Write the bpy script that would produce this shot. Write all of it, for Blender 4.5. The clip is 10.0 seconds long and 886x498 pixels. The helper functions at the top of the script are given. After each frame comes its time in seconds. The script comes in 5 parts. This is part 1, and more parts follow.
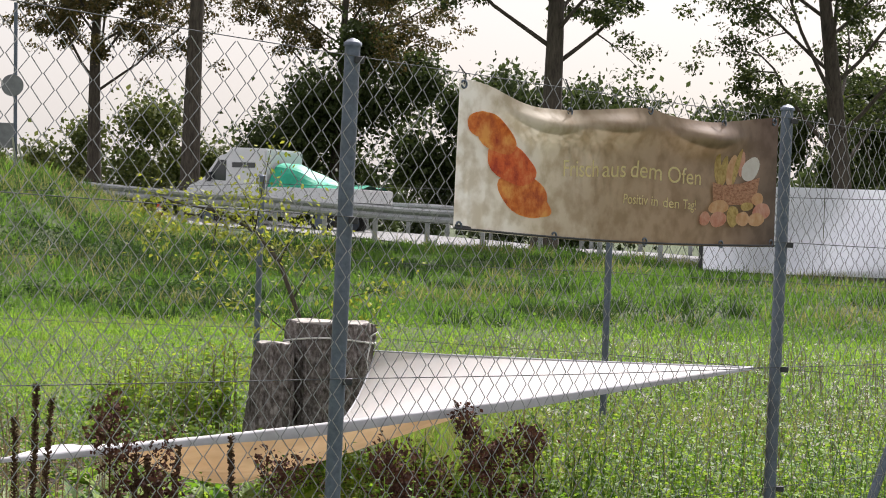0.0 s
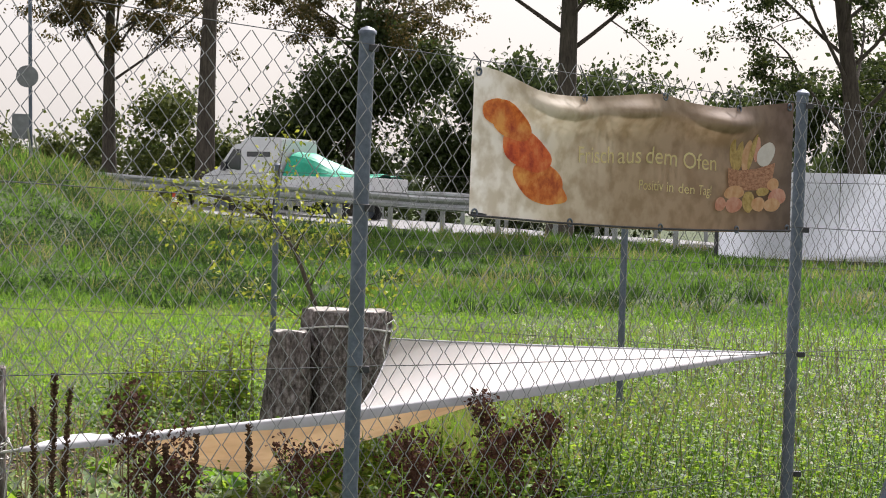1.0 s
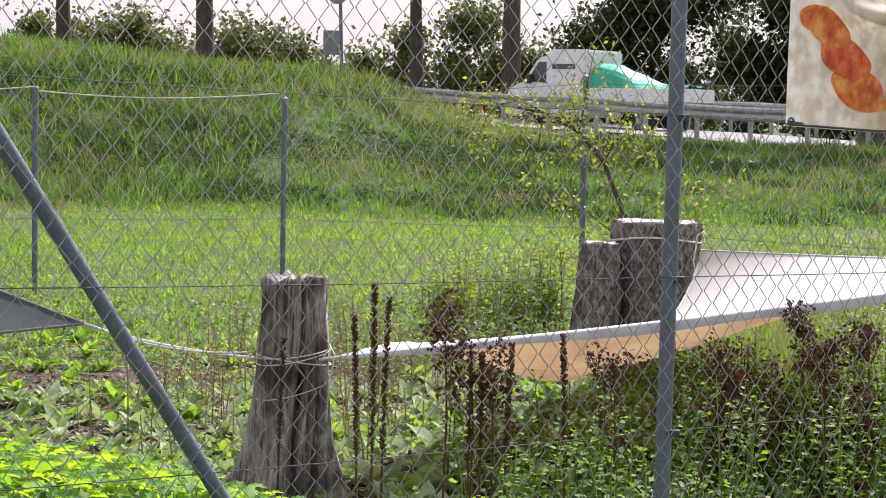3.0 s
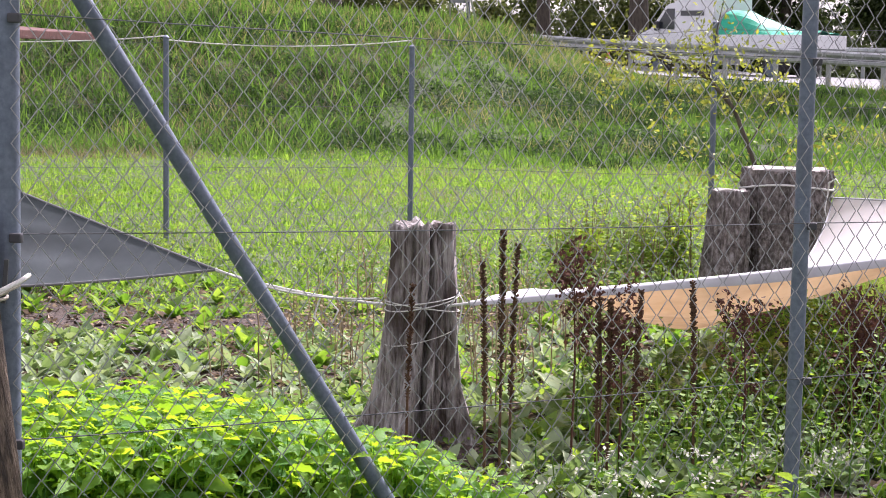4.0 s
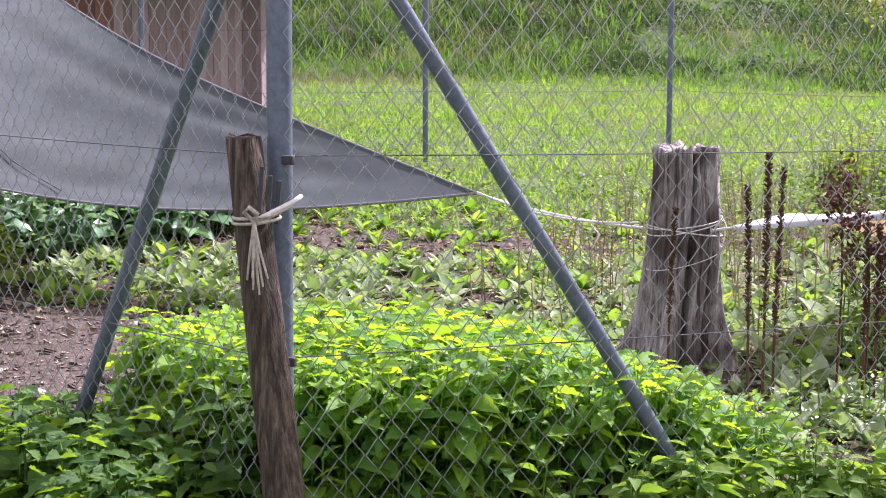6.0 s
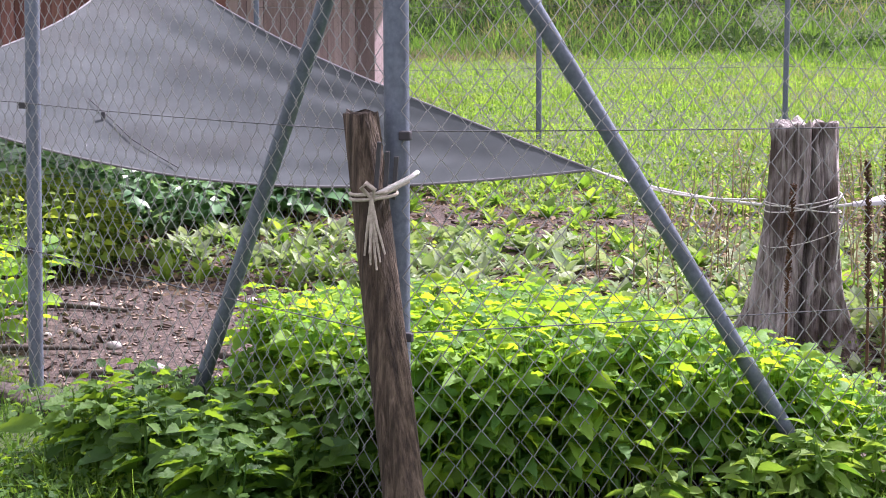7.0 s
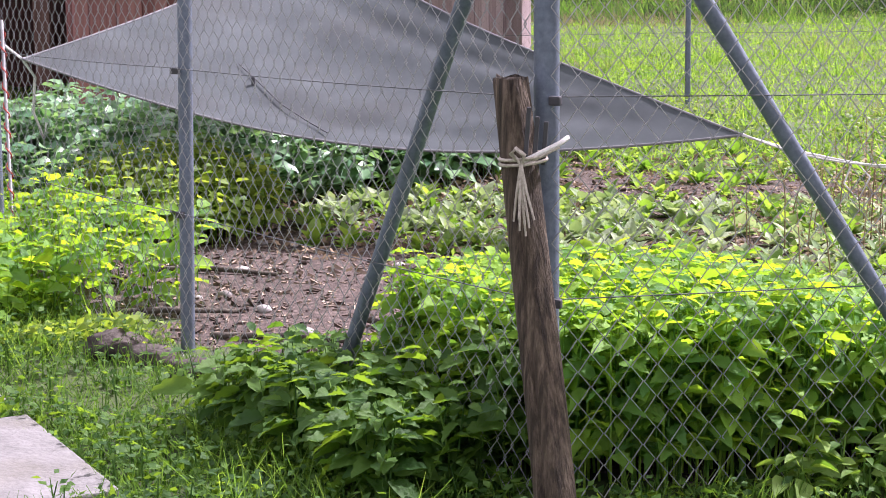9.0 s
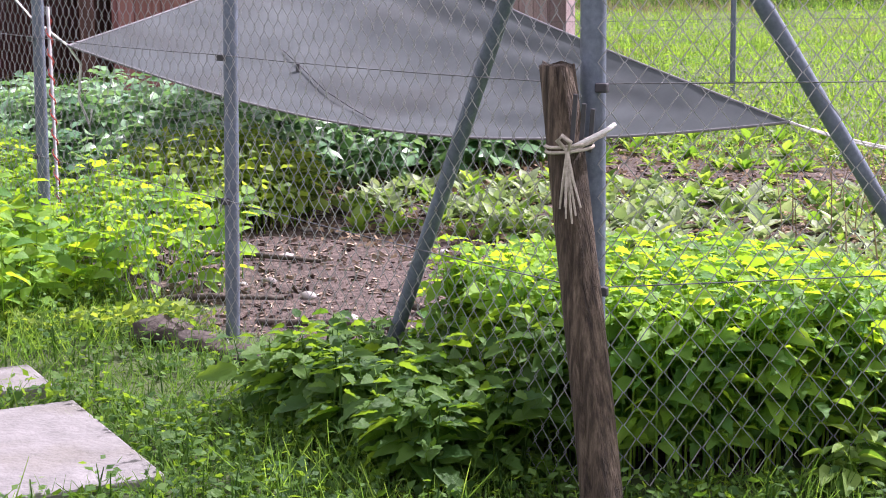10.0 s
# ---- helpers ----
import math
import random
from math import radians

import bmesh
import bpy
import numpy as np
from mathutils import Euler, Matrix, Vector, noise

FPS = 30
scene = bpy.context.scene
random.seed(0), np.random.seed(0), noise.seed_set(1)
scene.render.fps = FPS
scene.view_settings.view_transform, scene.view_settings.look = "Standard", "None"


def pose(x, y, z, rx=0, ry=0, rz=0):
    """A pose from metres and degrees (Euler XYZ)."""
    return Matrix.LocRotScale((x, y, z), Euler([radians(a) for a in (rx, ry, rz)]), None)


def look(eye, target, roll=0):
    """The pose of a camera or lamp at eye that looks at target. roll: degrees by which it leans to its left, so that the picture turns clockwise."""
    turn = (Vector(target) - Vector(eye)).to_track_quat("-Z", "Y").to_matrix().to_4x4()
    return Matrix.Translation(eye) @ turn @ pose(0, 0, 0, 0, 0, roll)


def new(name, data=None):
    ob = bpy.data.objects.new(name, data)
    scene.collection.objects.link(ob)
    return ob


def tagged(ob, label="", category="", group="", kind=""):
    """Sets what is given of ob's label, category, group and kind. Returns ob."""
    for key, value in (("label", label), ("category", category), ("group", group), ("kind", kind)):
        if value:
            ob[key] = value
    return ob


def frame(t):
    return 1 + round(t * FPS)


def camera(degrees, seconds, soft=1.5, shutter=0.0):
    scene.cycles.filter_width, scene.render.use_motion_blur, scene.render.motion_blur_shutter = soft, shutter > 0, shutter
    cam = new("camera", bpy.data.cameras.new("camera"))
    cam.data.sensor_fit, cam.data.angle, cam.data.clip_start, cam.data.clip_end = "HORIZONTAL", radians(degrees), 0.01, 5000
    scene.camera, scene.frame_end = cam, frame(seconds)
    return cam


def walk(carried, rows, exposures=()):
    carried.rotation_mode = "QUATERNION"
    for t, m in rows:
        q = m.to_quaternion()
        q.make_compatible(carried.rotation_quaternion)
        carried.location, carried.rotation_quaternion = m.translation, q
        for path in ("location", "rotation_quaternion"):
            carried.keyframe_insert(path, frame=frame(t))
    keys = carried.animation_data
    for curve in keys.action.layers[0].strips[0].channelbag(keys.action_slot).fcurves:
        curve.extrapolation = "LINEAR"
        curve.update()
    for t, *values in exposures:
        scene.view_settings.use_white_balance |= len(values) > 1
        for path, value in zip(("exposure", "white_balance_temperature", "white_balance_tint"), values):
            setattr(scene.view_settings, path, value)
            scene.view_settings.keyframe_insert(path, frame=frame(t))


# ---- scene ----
cam = camera(27.12, 10.0, soft=1.0)
PATH = [
    (0.0, 0.0, 0.0, 1.42, 89.31, -2.156, 0.026),
    (0.5, 0.0009, -0.0032, 1.4197, 89.191, -1.978, -0.078),
    (1.0, -0.0022, -0.0087, 1.4178, 88.92, -1.761, 0.495),
    (1.5, -0.0056, -0.0154, 1.4165, 88.518, -1.535, 1.872),
    (2.0, -0.0087, -0.0314, 1.4194, 87.819, -1.379, 4.203),
    (2.5, -0.0194, -0.0421, 1.4192, 86.87, -1.236, 7.17),
    (3.0, -0.0301, -0.0359, 1.4131, 85.947, -1.137, 9.959),
    (4.5, -0.0409, -0.0316, 1.4029, 83.601, -0.72, 15.567),
    (5.0, -0.0459, -0.036, 1.4034, 83.017, -0.619, 17.444),
    (5.5, -0.0543, -0.0356, 1.4019, 82.423, -0.433, 19.54),
    (6.0, -0.065, -0.038, 1.3957, 81.896, -0.18, 21.779),
    (7.5, -0.0826, -0.037, 1.389, 80.955, 0.457, 26.539),
    (8.0, -0.0863, -0.0322, 1.3884, 80.694, 0.608, 27.714),
    (8.5, -0.089, -0.0305, 1.3888, 80.401, 0.703, 28.755),
    (9.0, -0.0934, -0.0277, 1.3895, 80.156, 0.723, 29.745),
    (9.5, -0.0972, -0.0289, 1.3935, 79.944, 0.754, 30.52),
    (10.0, -0.104, -0.0237, 1.3896, 79.758, 0.828, 31.077),
]
walk(cam, [(t, pose(x, y, z, rx, ry, rz)) for t, x, y, z, rx, ry, rz in PATH], [(0.0, 0.66, 6250, 17), (3.0, 0.92, 6150, 24), (5.0, 1.3, 5900, 34), (10.0, 1.4, 5980, 34)])

# ---- daylight: bright hazy sky, low-angled sun ahead of the camera ----
SUN_AZ, SUN_EL = 24.0, 47.0          # degrees clockwise from +y, above the horizon
world = bpy.data.worlds.new("sky")
world.use_nodes = True
scene.world = world
wn = world.node_tree
sky = wn.nodes.new("ShaderNodeTexSky")
sky.sky_type, sky.sun_disc = "NISHITA", False
sky.sun_elevation, sky.sun_rotation = radians(SUN_EL), radians(SUN_AZ)
sky.air_density, sky.dust_density, sky.ozone_density = 1.0, 6.0, 1.0
pale = wn.nodes.new("ShaderNodeMixRGB")
pale.inputs["Fac"].default_value = 0.6
pale.inputs["Color2"].default_value = (8.7, 8.4, 7.7, 1)
wn.links.new(sky.outputs[0], pale.inputs["Color1"])
wn.links.new(pale.outputs[0], wn.nodes["Background"].inputs["Color"])
wn.nodes["Background"].inputs["Strength"].default_value = 0.083
sun = new("sun", bpy.data.lights.new("sun", "SUN"))
sun.data.energy, sun.data.angle, sun.data.color = 4.7, radians(2.5), (1.0, 0.96, 0.90)
sun.matrix_world = look((0, 0, 30), (-math.sin(radians(SUN_AZ)) * 30, -math.cos(radians(SUN_AZ)) * 30, 30 - 30 * math.tan(radians(SUN_EL))))

# ---- materials ----
MATS = {}


def ramp(nt, fac, stops):
    r = nt.nodes.new("ShaderNodeValToRGB")
    while len(r.color_ramp.elements) < len(stops):
        r.color_ramp.elements.new(0.5)
    for e, (p, c) in zip(r.color_ramp.elements, stops):
        e.position, e.color = p, (*c, 1)
    nt.links.new(fac, r.inputs["Fac"])
    return r.outputs["Color"]


def surface(name, stops, scale=8.0, rough=0.7, metal=0.0, bump=0.2, bump_scale=None, stretch=(1, 1, 1), island=0.0, each=0.0,
            glow=0.0, detail=6.0, stain=0.0, stain_scale=1.5, stain_colour=(0.05, 0.05, 0.04), wave=0.0, spec=0.4):
    """A material from noise at two scales: colour stops, bump, stains, per-piece variation, and light let through (glow)."""
    if name in MATS:
        return MATS[name]
    m = bpy.data.materials.new(name)
    m.use_nodes = True
    nt = m.node_tree
    b = nt.nodes["Principled BSDF"]
    tc = nt.nodes.new("ShaderNodeTexCoord")
    mp = nt.nodes.new("ShaderNodeMapping")
    mp.inputs["Scale"].default_value = stretch
    nt.links.new(tc.outputs["Object"], mp.inputs["Vector"])
    n1 = nt.nodes.new("ShaderNodeTexNoise")
    n1.inputs["Scale"].default_value, n1.inputs["Detail"].default_value = scale, detail
    n1.inputs["Roughness"].default_value = 0.65
    nt.links.new(mp.outputs[0], n1.inputs["Vector"])
    fac = n1.outputs["Fac"]
    if island or each:
        src = nt.nodes.new("ShaderNodeNewGeometry").outputs["Random Per Island"] if island else nt.nodes.new("ShaderNodeObjectInfo").outputs["Random"]
        mx = nt.nodes.new("ShaderNodeMix")
        mx.inputs[0].default_value = island or each
        nt.links.new(fac, mx.inputs[2])
        nt.links.new(src, mx.inputs[3])
        fac = mx.outputs[0]
    col = ramp(nt, fac, stops)
    if stain:
        n2 = nt.nodes.new("ShaderNodeTexNoise")
        n2.inputs["Scale"].default_value, n2.inputs["Detail"].default_value = stain_scale, 5
        nt.links.new(tc.outputs["Object"], n2.inputs["Vector"])
        sh = ramp(nt, n2.outputs["Fac"], [(0.48, (0, 0, 0)), (0.66, (1, 1, 1))])
        k = nt.nodes.new("ShaderNodeMath")
        k.operation = "MULTIPLY"
        k.inputs[1].default_value = stain
        nt.links.new(sh, k.inputs[0])
        mc = nt.nodes.new("ShaderNodeMixRGB")
        mc.inputs["Color2"].default_value = (*stain_colour, 1)
        nt.links.new(k.outputs[0], mc.inputs["Fac"])
        nt.links.new(col, mc.inputs["Color1"])
        col = mc.outputs[0]
    nt.links.new(col, b.inputs["Base Color"])
    b.inputs["Roughness"].default_value, b.inputs["Metallic"].default_value = rough, metal
    b.inputs["Specular IOR Level"].default_value = spec
    if bump:
        n3 = nt.nodes.new("ShaderNodeTexNoise")
        n3.inputs["Scale"].default_value, n3.inputs["Detail"].default_value = bump_scale or scale * 3, 6
        nt.links.new(mp.outputs[0], n3.inputs["Vector"])
        bp = nt.nodes.new("ShaderNodeBump")
        bp.inputs["Strength"].default_value, bp.inputs["Distance"].default_value = bump, 0.02
        nt.links.new(n3.outputs["Fac"], bp.inputs["Height"])
        nt.links.new(bp.outputs[0], b.inputs["Normal"])
    if glow:
        tr = nt.nodes.new("ShaderNodeBsdfTranslucent")
        nt.links.new(col, tr.inputs["Color"])
        ms = nt.nodes.new("ShaderNodeMixShader")
        ms.inputs[0].default_value = glow
        nt.links.new(b.outputs[0], ms.inputs[1])
        nt.links.new(tr.outputs[0], ms.inputs[2])
        nt.links.new(ms.outputs[0], nt.nodes["Material Output"].inputs["Surface"])
    MATS[name] = m
    return m


GALV = surface("galvanised_steel", [(0.3, (0.085, 0.108, 0.145)), (0.7, (0.155, 0.185, 0.235))], 60, 0.5, 0.2, 0.1, 200, stain=0.35, stain_scale=9, stain_colour=(0.08, 0.09, 0.10))
WIRE = surface("fence_wire", [(0.3, (0.22, 0.225, 0.23)), (0.7, (0.38, 0.385, 0.39))], 40, 0.4, 0.4, 0)
TWIRE = surface("dull_tension_wire", [(0.3, (0.07, 0.075, 0.08)), (0.7, (0.14, 0.145, 0.15))], 40, 0.75, 0, 0, spec=0.1)
FARWIRE = surface("weathered_fence_wire", [(0.3, (0.07, 0.075, 0.07)), (0.7, (0.14, 0.14, 0.13))], 40, 0.6, 0.3, 0)
WOODPOST = surface("weathered_post_wood", [(0.32, (0.018, 0.013, 0.009)), (0.48, (0.075, 0.055, 0.038)), (0.7, (0.22, 0.17, 0.12))], 10, 0.9, 0, 1.0, 30, (8, 8, 0.30), stain=0.5, stain_scale=7, stain_colour=(0.04, 0.03, 0.02))
STUMPWOOD = surface("grey_stump_wood", [(0.34, (0.075, 0.058, 0.05)), (0.46, (0.27, 0.24, 0.225)), (0.68, (0.52, 0.49, 0.465))], 13, 0.9, 0, 1.0, 26, (4, 4, 0.5), stain=0.9, stain_scale=5.0, stain_colour=(0.06, 0.042, 0.032))
BARK = surface("tree_bark", [(0.3, (0.03, 0.024, 0.018)), (0.7, (0.10, 0.085, 0.065))], 6, 0.95, 0, 0.8, 12, (3, 3, 0.6))
BLOCKBARK = surface("rough_stump_bark", [(0.34, (0.045, 0.036, 0.032)), (0.5, (0.16, 0.135, 0.125)), (0.66, (0.36, 0.33, 0.32))], 24, 0.95, 0, 1.0, 26, (1.5, 1.5, 0.8), stain=0.4, stain_scale=6)
SAILWHITE = surface("white_sail_fabric", [(0.3, (0.83, 0.82, 0.83)), (0.7, (0.89, 0.88, 0.89))], 5, 0.8, 0, 0.08, 300, glow=0.45, stain=0.1, stain_scale=2.5, stain_colour=(0.5, 0.45, 0.38))
SAILGREY = surface("grey_sail_fabric", [(0.3, (0.044, 0.056, 0.060)), (0.7, (0.078, 0.093, 0.098))], 4, 0.85, 0, 0.08, 300, glow=0.25, stain=0.5, stain_scale=2.2, stain_colour=(0.042, 0.046, 0.046))
SAILTAN = surface("tan_sail_lining", [(0.3, (0.66, 0.45, 0.24)), (0.7, (0.80, 0.62, 0.38))], 3, 0.85, 0, 0.1, 200, glow=0.5, stain=0.4, stain_scale=2.2, stain_colour=(0.3, 0.17, 0.08))
HEMGREY = surface("grey_sail_hem", [(0.3, (0.13, 0.13, 0.135)), (0.7, (0.19, 0.19, 0.195))], 8, 0.8, 0, 0.1)
HEM = surface("sail_hem", [(0.3, (0.36, 0.36, 0.385)), (0.7, (0.52, 0.52, 0.54))], 8, 0.8, 0, 0.1, stain=0.3, stain_scale=5, stain_colour=(0.25, 0.22, 0.18))
ROPE = surface("white_rope", [(0.3, (0.55, 0.54, 0.5)), (0.7, (0.75, 0.74, 0.7))], 200, 0.9, 0, 0.4, 400)
CORD = surface("aged_cord", [(0.3, (0.3, 0.27, 0.22)), (0.7, (0.55, 0.5, 0.42))], 100, 0.95, 0, 0.4, 300)
RAILSTEEL = surface("guardrail_steel", [(0.3, (0.30, 0.31, 0.32)), (0.7, (0.45, 0.46, 0.47))], 3, 0.45, 0.6, 0.05, stain=0.3, stain_scale=0.8, stain_colour=(0.2, 0.19, 0.17))
ASPHALT = surface("asphalt", [(0.3, (0.17, 0.17, 0.17)), (0.7, (0.25, 0.25, 0.245))], 4, 0.85, 0, 0.3, 60)
PANELWHITE = surface("white_sheeting", [(0.3, (0.78, 0.79, 0.84)), (0.7, (0.85, 0.86, 0.90))], 0.8, 0.55, 0, 0.05, 3, glow=0.5)
DARKFRAME = surface("dark_frame", [(0.3, (0.03, 0.03, 0.035)), (0.7, (0.06, 0.06, 0.065))], 10, 0.6, 0, 0.1)
SHEDWOOD = surface("red_brown_boards", [(0.3, (0.15, 0.055, 0.05)), (0.7, (0.30, 0.14, 0.13))], 8, 0.85, 0, 0.4, 30, (5, 5, 0.4), each=0.4)
SHEDPALE = surface("faded_boards", [(0.3, (0.22, 0.15, 0.155)), (0.7, (0.38, 0.29, 0.30))], 8, 0.85, 0, 0.4, 30, (5, 5, 0.4), each=0.4)
ROOFTILE = surface("roof_felt", [(0.3, (0.08, 0.035, 0.03)), (0.7, (0.14, 0.065, 0.055))], 10, 0.85, 0, 0.4)
PALEWALL = surface("pale_render_wall", [(0.3, (0.5, 0.49, 0.5)), (0.7, (0.6, 0.59, 0.6))], 2, 0.9, 0, 0.2, 20, stain=0.2)
SLAB = surface("concrete_slab", [(0.3, (0.13, 0.126, 0.12)), (0.7, (0.21, 0.205, 0.198))], 12, 0.9, 0, 0.3, 60, stain=0.5, stain_scale=4, stain_colour=(0.13, 0.12, 0.095))
STONE = surface("field_stone", [(0.3, (0.03, 0.024, 0.02)), (0.7, (0.085, 0.07, 0.06))], 9, 0.95, 0, 0.7, 25)


def leafmat(name, a, b, glow=0.45, rough=0.55, island=0.75, spec=0.35, bump=0, through_a=None, through_b=None, scale=6):
    """A leaf: one pair of colours for the light it throws back, another, yellower, for the light it lets through."""
    m = surface(name, [(0.2, a), (0.8, b)], scale, rough, 0, bump, 90, island=island, glow=glow, spec=spec)
    if through_a:
        nt = m.node_tree
        fac = next(n for n in nt.nodes if n.bl_idname == "ShaderNodeValToRGB").inputs["Fac"].links[0].from_socket
        tr = next(n for n in nt.nodes if n.bl_idname == "ShaderNodeBsdfTranslucent")
        nt.links.new(ramp(nt, fac, [(0.2, through_a), (0.8, through_b)]), tr.inputs["Color"])
    return m


NETTLE = leafmat("nettle_leaf", (0.08, 0.195, 0.05), (0.20, 0.36, 0.045), 0.46, 0.55, bump=0.35, spec=0.22, through_a=(0.26, 0.50, 0.015), through_b=(0.56, 0.76, 0.02))
# dark leaf lowered further, putting the fence clump's shade into its colour
WEEDSHADE = leafmat("shade_darkened_weed_leaf", (0.035, 0.09, 0.022), (0.09, 0.18, 0.035), 0.42, 0.55, bump=0.35, spec=0.2, through_a=(0.12, 0.26, 0.015), through_b=(0.30, 0.48, 0.02))
NETTLEDARK = leafmat("dark_nettle_leaf", (0.09, 0.21, 0.11), (0.23, 0.39, 0.20), 0.35, 0.34, spec=0.5, through_a=(0.14, 0.30, 0.07), through_b=(0.28, 0.46, 0.12))
MULLEIN = leafmat("mullein_leaf", (0.17, 0.25, 0.12), (0.42, 0.49, 0.31), 0.3, 0.85, bump=0.3, through_a=(0.22, 0.34, 0.08), through_b=(0.42, 0.54, 0.18))
WEEDLEAF = leafmat("broad_weed_leaf", (0.07, 0.15, 0.03), (0.20, 0.31, 0.07), 0.40, 0.6, bump=0.3, spec=0.2, through_a=(0.18, 0.38, 0.02), through_b=(0.42, 0.60, 0.05))
MEADOW = leafmat("meadow_grass", (0.06, 0.135, 0.025), (0.18, 0.29, 0.055), 0.48, 0.6, 0.45, spec=0.12, through_a=(0.15, 0.37, 0.025), through_b=(0.42, 0.60, 0.06), scale=1.1)
MOUNDGRASS = leafmat("mound_grass", (0.038, 0.092, 0.02), (0.115, 0.195, 0.045), 0.42, 0.65, 0.45, spec=0.12, through_a=(0.08, 0.20, 0.02), through_b=(0.23, 0.40, 0.045), scale=0.9)
# dark tussock colour that also puts the mound's shaded face into the leaves
MOUNDDARK = leafmat("dark_shaded_mound_grass", (0.02, 0.045, 0.014), (0.06, 0.105, 0.03), 0.32, 0.7, spec=0.12, through_a=(0.03, 0.075, 0.015), through_b=(0.10, 0.18, 0.03))
DRYGRASS = leafmat("dry_grass", (0.20, 0.21, 0.06), (0.36, 0.33, 0.13), 0.45, 0.7)
STRAW = leafmat("dry_stalk", (0.20, 0.15, 0.08), (0.36, 0.29, 0.17), 0.3, 0.9)
SEEDHEAD = leafmat("brown_seed_head", (0.05, 0.022, 0.016), (0.12, 0.052, 0.032), 0.15, 0.9)
SPIKE = leafmat("dry_mullein_spike", (0.055, 0.03, 0.018), (0.14, 0.08, 0.045), 0.1, 0.95)
HERB = leafmat("herb_leaf", (0.08, 0.15, 0.03), (0.20, 0.28, 0.06), 0.45, 0.6, spec=0.2, through_a=(0.24, 0.40, 0.02), through_b=(0.48, 0.60, 0.05))
HERBDARK = leafmat("dark_herb_leaf", (0.05, 0.10, 0.03), (0.15, 0.23, 0.06), 0.4, 0.6, through_a=(0.10, 0.2, 0.02), through_b=(0.3, 0.42, 0.05))
DEADLEAF = leafmat("withered_leaf", (0.09, 0.062, 0.035), (0.27, 0.20, 0.125), 0.25, 0.9)
FLOWER = leafmat("pale_umbel", (0.42, 0.43, 0.33), (0.70, 0.69, 0.57), 0.4, 0.8)
TREELEAF = leafmat("tree_leaf", (0.03, 0.05, 0.012), (0.085, 0.105, 0.025), 0.4, 0.6)
TREERUST = leafmat("tree_leaf_turning", (0.045, 0.05, 0.013), (0.14, 0.10, 0.03), 0.4, 0.6)
BUSHLEAF = leafmat("hedge_leaf", (0.028, 0.045, 0.014), (0.085, 0.115, 0.03), 0.38, 0.6, 0.45, scale=0.5)
SAPLEAF = leafmat("sapling_leaf", (0.17, 0.22, 0.025), (0.38, 0.40, 0.05), 0.45, 0.6)

# ground: mown meadow, soil with litter inside the run, far fields
GROUND = surface("ground_soil_and_grass", [(0.3, (0.03, 0.045, 0.013)), (0.55, (0.05, 0.075, 0.02)), (0.75, (0.085, 0.10, 0.035))], 1.2, 0.95, 0, 0.6, 14)
SOIL = surface("soil_and_woodchip", [(0.28, (0.02, 0.014, 0.011)), (0.5, (0.07, 0.049, 0.04)), (0.72, (0.18, 0.138, 0.115))], 34, 0.95, 0, 0.9, 70, stain=0.5, stain_scale=4, stain_colour=(0.03, 0.022, 0.017))


# ---- builders ----
def empty(name, at=(0, 0, 0), label="", category="", group="", kind=""):
    ob = new(name)
    ob.location = at
    ob.empty_display_size = 0.1
    bpy.context.view_layer.update()
    return tagged(ob, label, category, group, kind)


def attach(ob, parent):
    if parent is not None:
        ob.parent = parent
        ob.matrix_parent_inverse = Matrix.Translation(parent.location).inverted() if parent.parent is None else Matrix.Identity(4)
    return ob


def mesh_ob(name, verts, faces, material, parent=None, label="", smooth=False):
    me = bpy.data.meshes.new(name)
    verts = np.asarray(verts, float)
    if isinstance(faces, np.ndarray):
        n, k = faces.shape
        me.vertices.add(len(verts))
        me.vertices.foreach_set("co", verts.ravel())
        me.loops.add(n * k)
        me.loops.foreach_set("vertex_index", faces.ravel().astype(np.int32))
        me.polygons.add(n)
        me.polygons.foreach_set("loop_start", np.arange(0, n * k, k, dtype=np.int32))
        me.polygons.foreach_set("loop_total", np.full(n, k, np.int32))
        me.update(calc_edges=True)
    else:
        me.from_pydata([tuple(v) for v in verts], [], [tuple(f) for f in faces])
    if smooth:
        me.polygons.foreach_set("use_smooth", np.ones(len(me.polygons), bool))
    me.materials.append(material)
    ob = new(name, me)
    attach(ob, parent)
    if label:
        ob["label"] = label
    return ob


def part(name, bm, material, parent=None, label="", smooth=False):
    me = bpy.data.meshes.new(name)
    bmesh.ops.recalc_face_normals(bm, faces=bm.faces)
    bm.to_mesh(me)
    bm.free()
    if smooth:
        me.polygons.foreach_set("use_smooth", np.ones(len(me.polygons), bool))
    me.materials.append(material)
    ob = new(name, me)
    attach(ob, parent)
    if label:
        ob["label"] = label
    return ob


def box_bm(size, at=(0, 0, 0), turn=0.0, bevel=0.0, m=None):
    bm = bmesh.new()
    bmesh.ops.create_cube(bm, size=1)
    bmesh.ops.scale(bm, vec=size, verts=bm.verts)
    if bevel:
        bmesh.ops.bevel(bm, geom=bm.edges[:], offset=bevel, segments=2, affect="EDGES", profile=0.6)
    bmesh.ops.transform(bm, matrix=m if m is not None else pose(*at, 0, 0, turn), verts=bm.verts)
    return bm


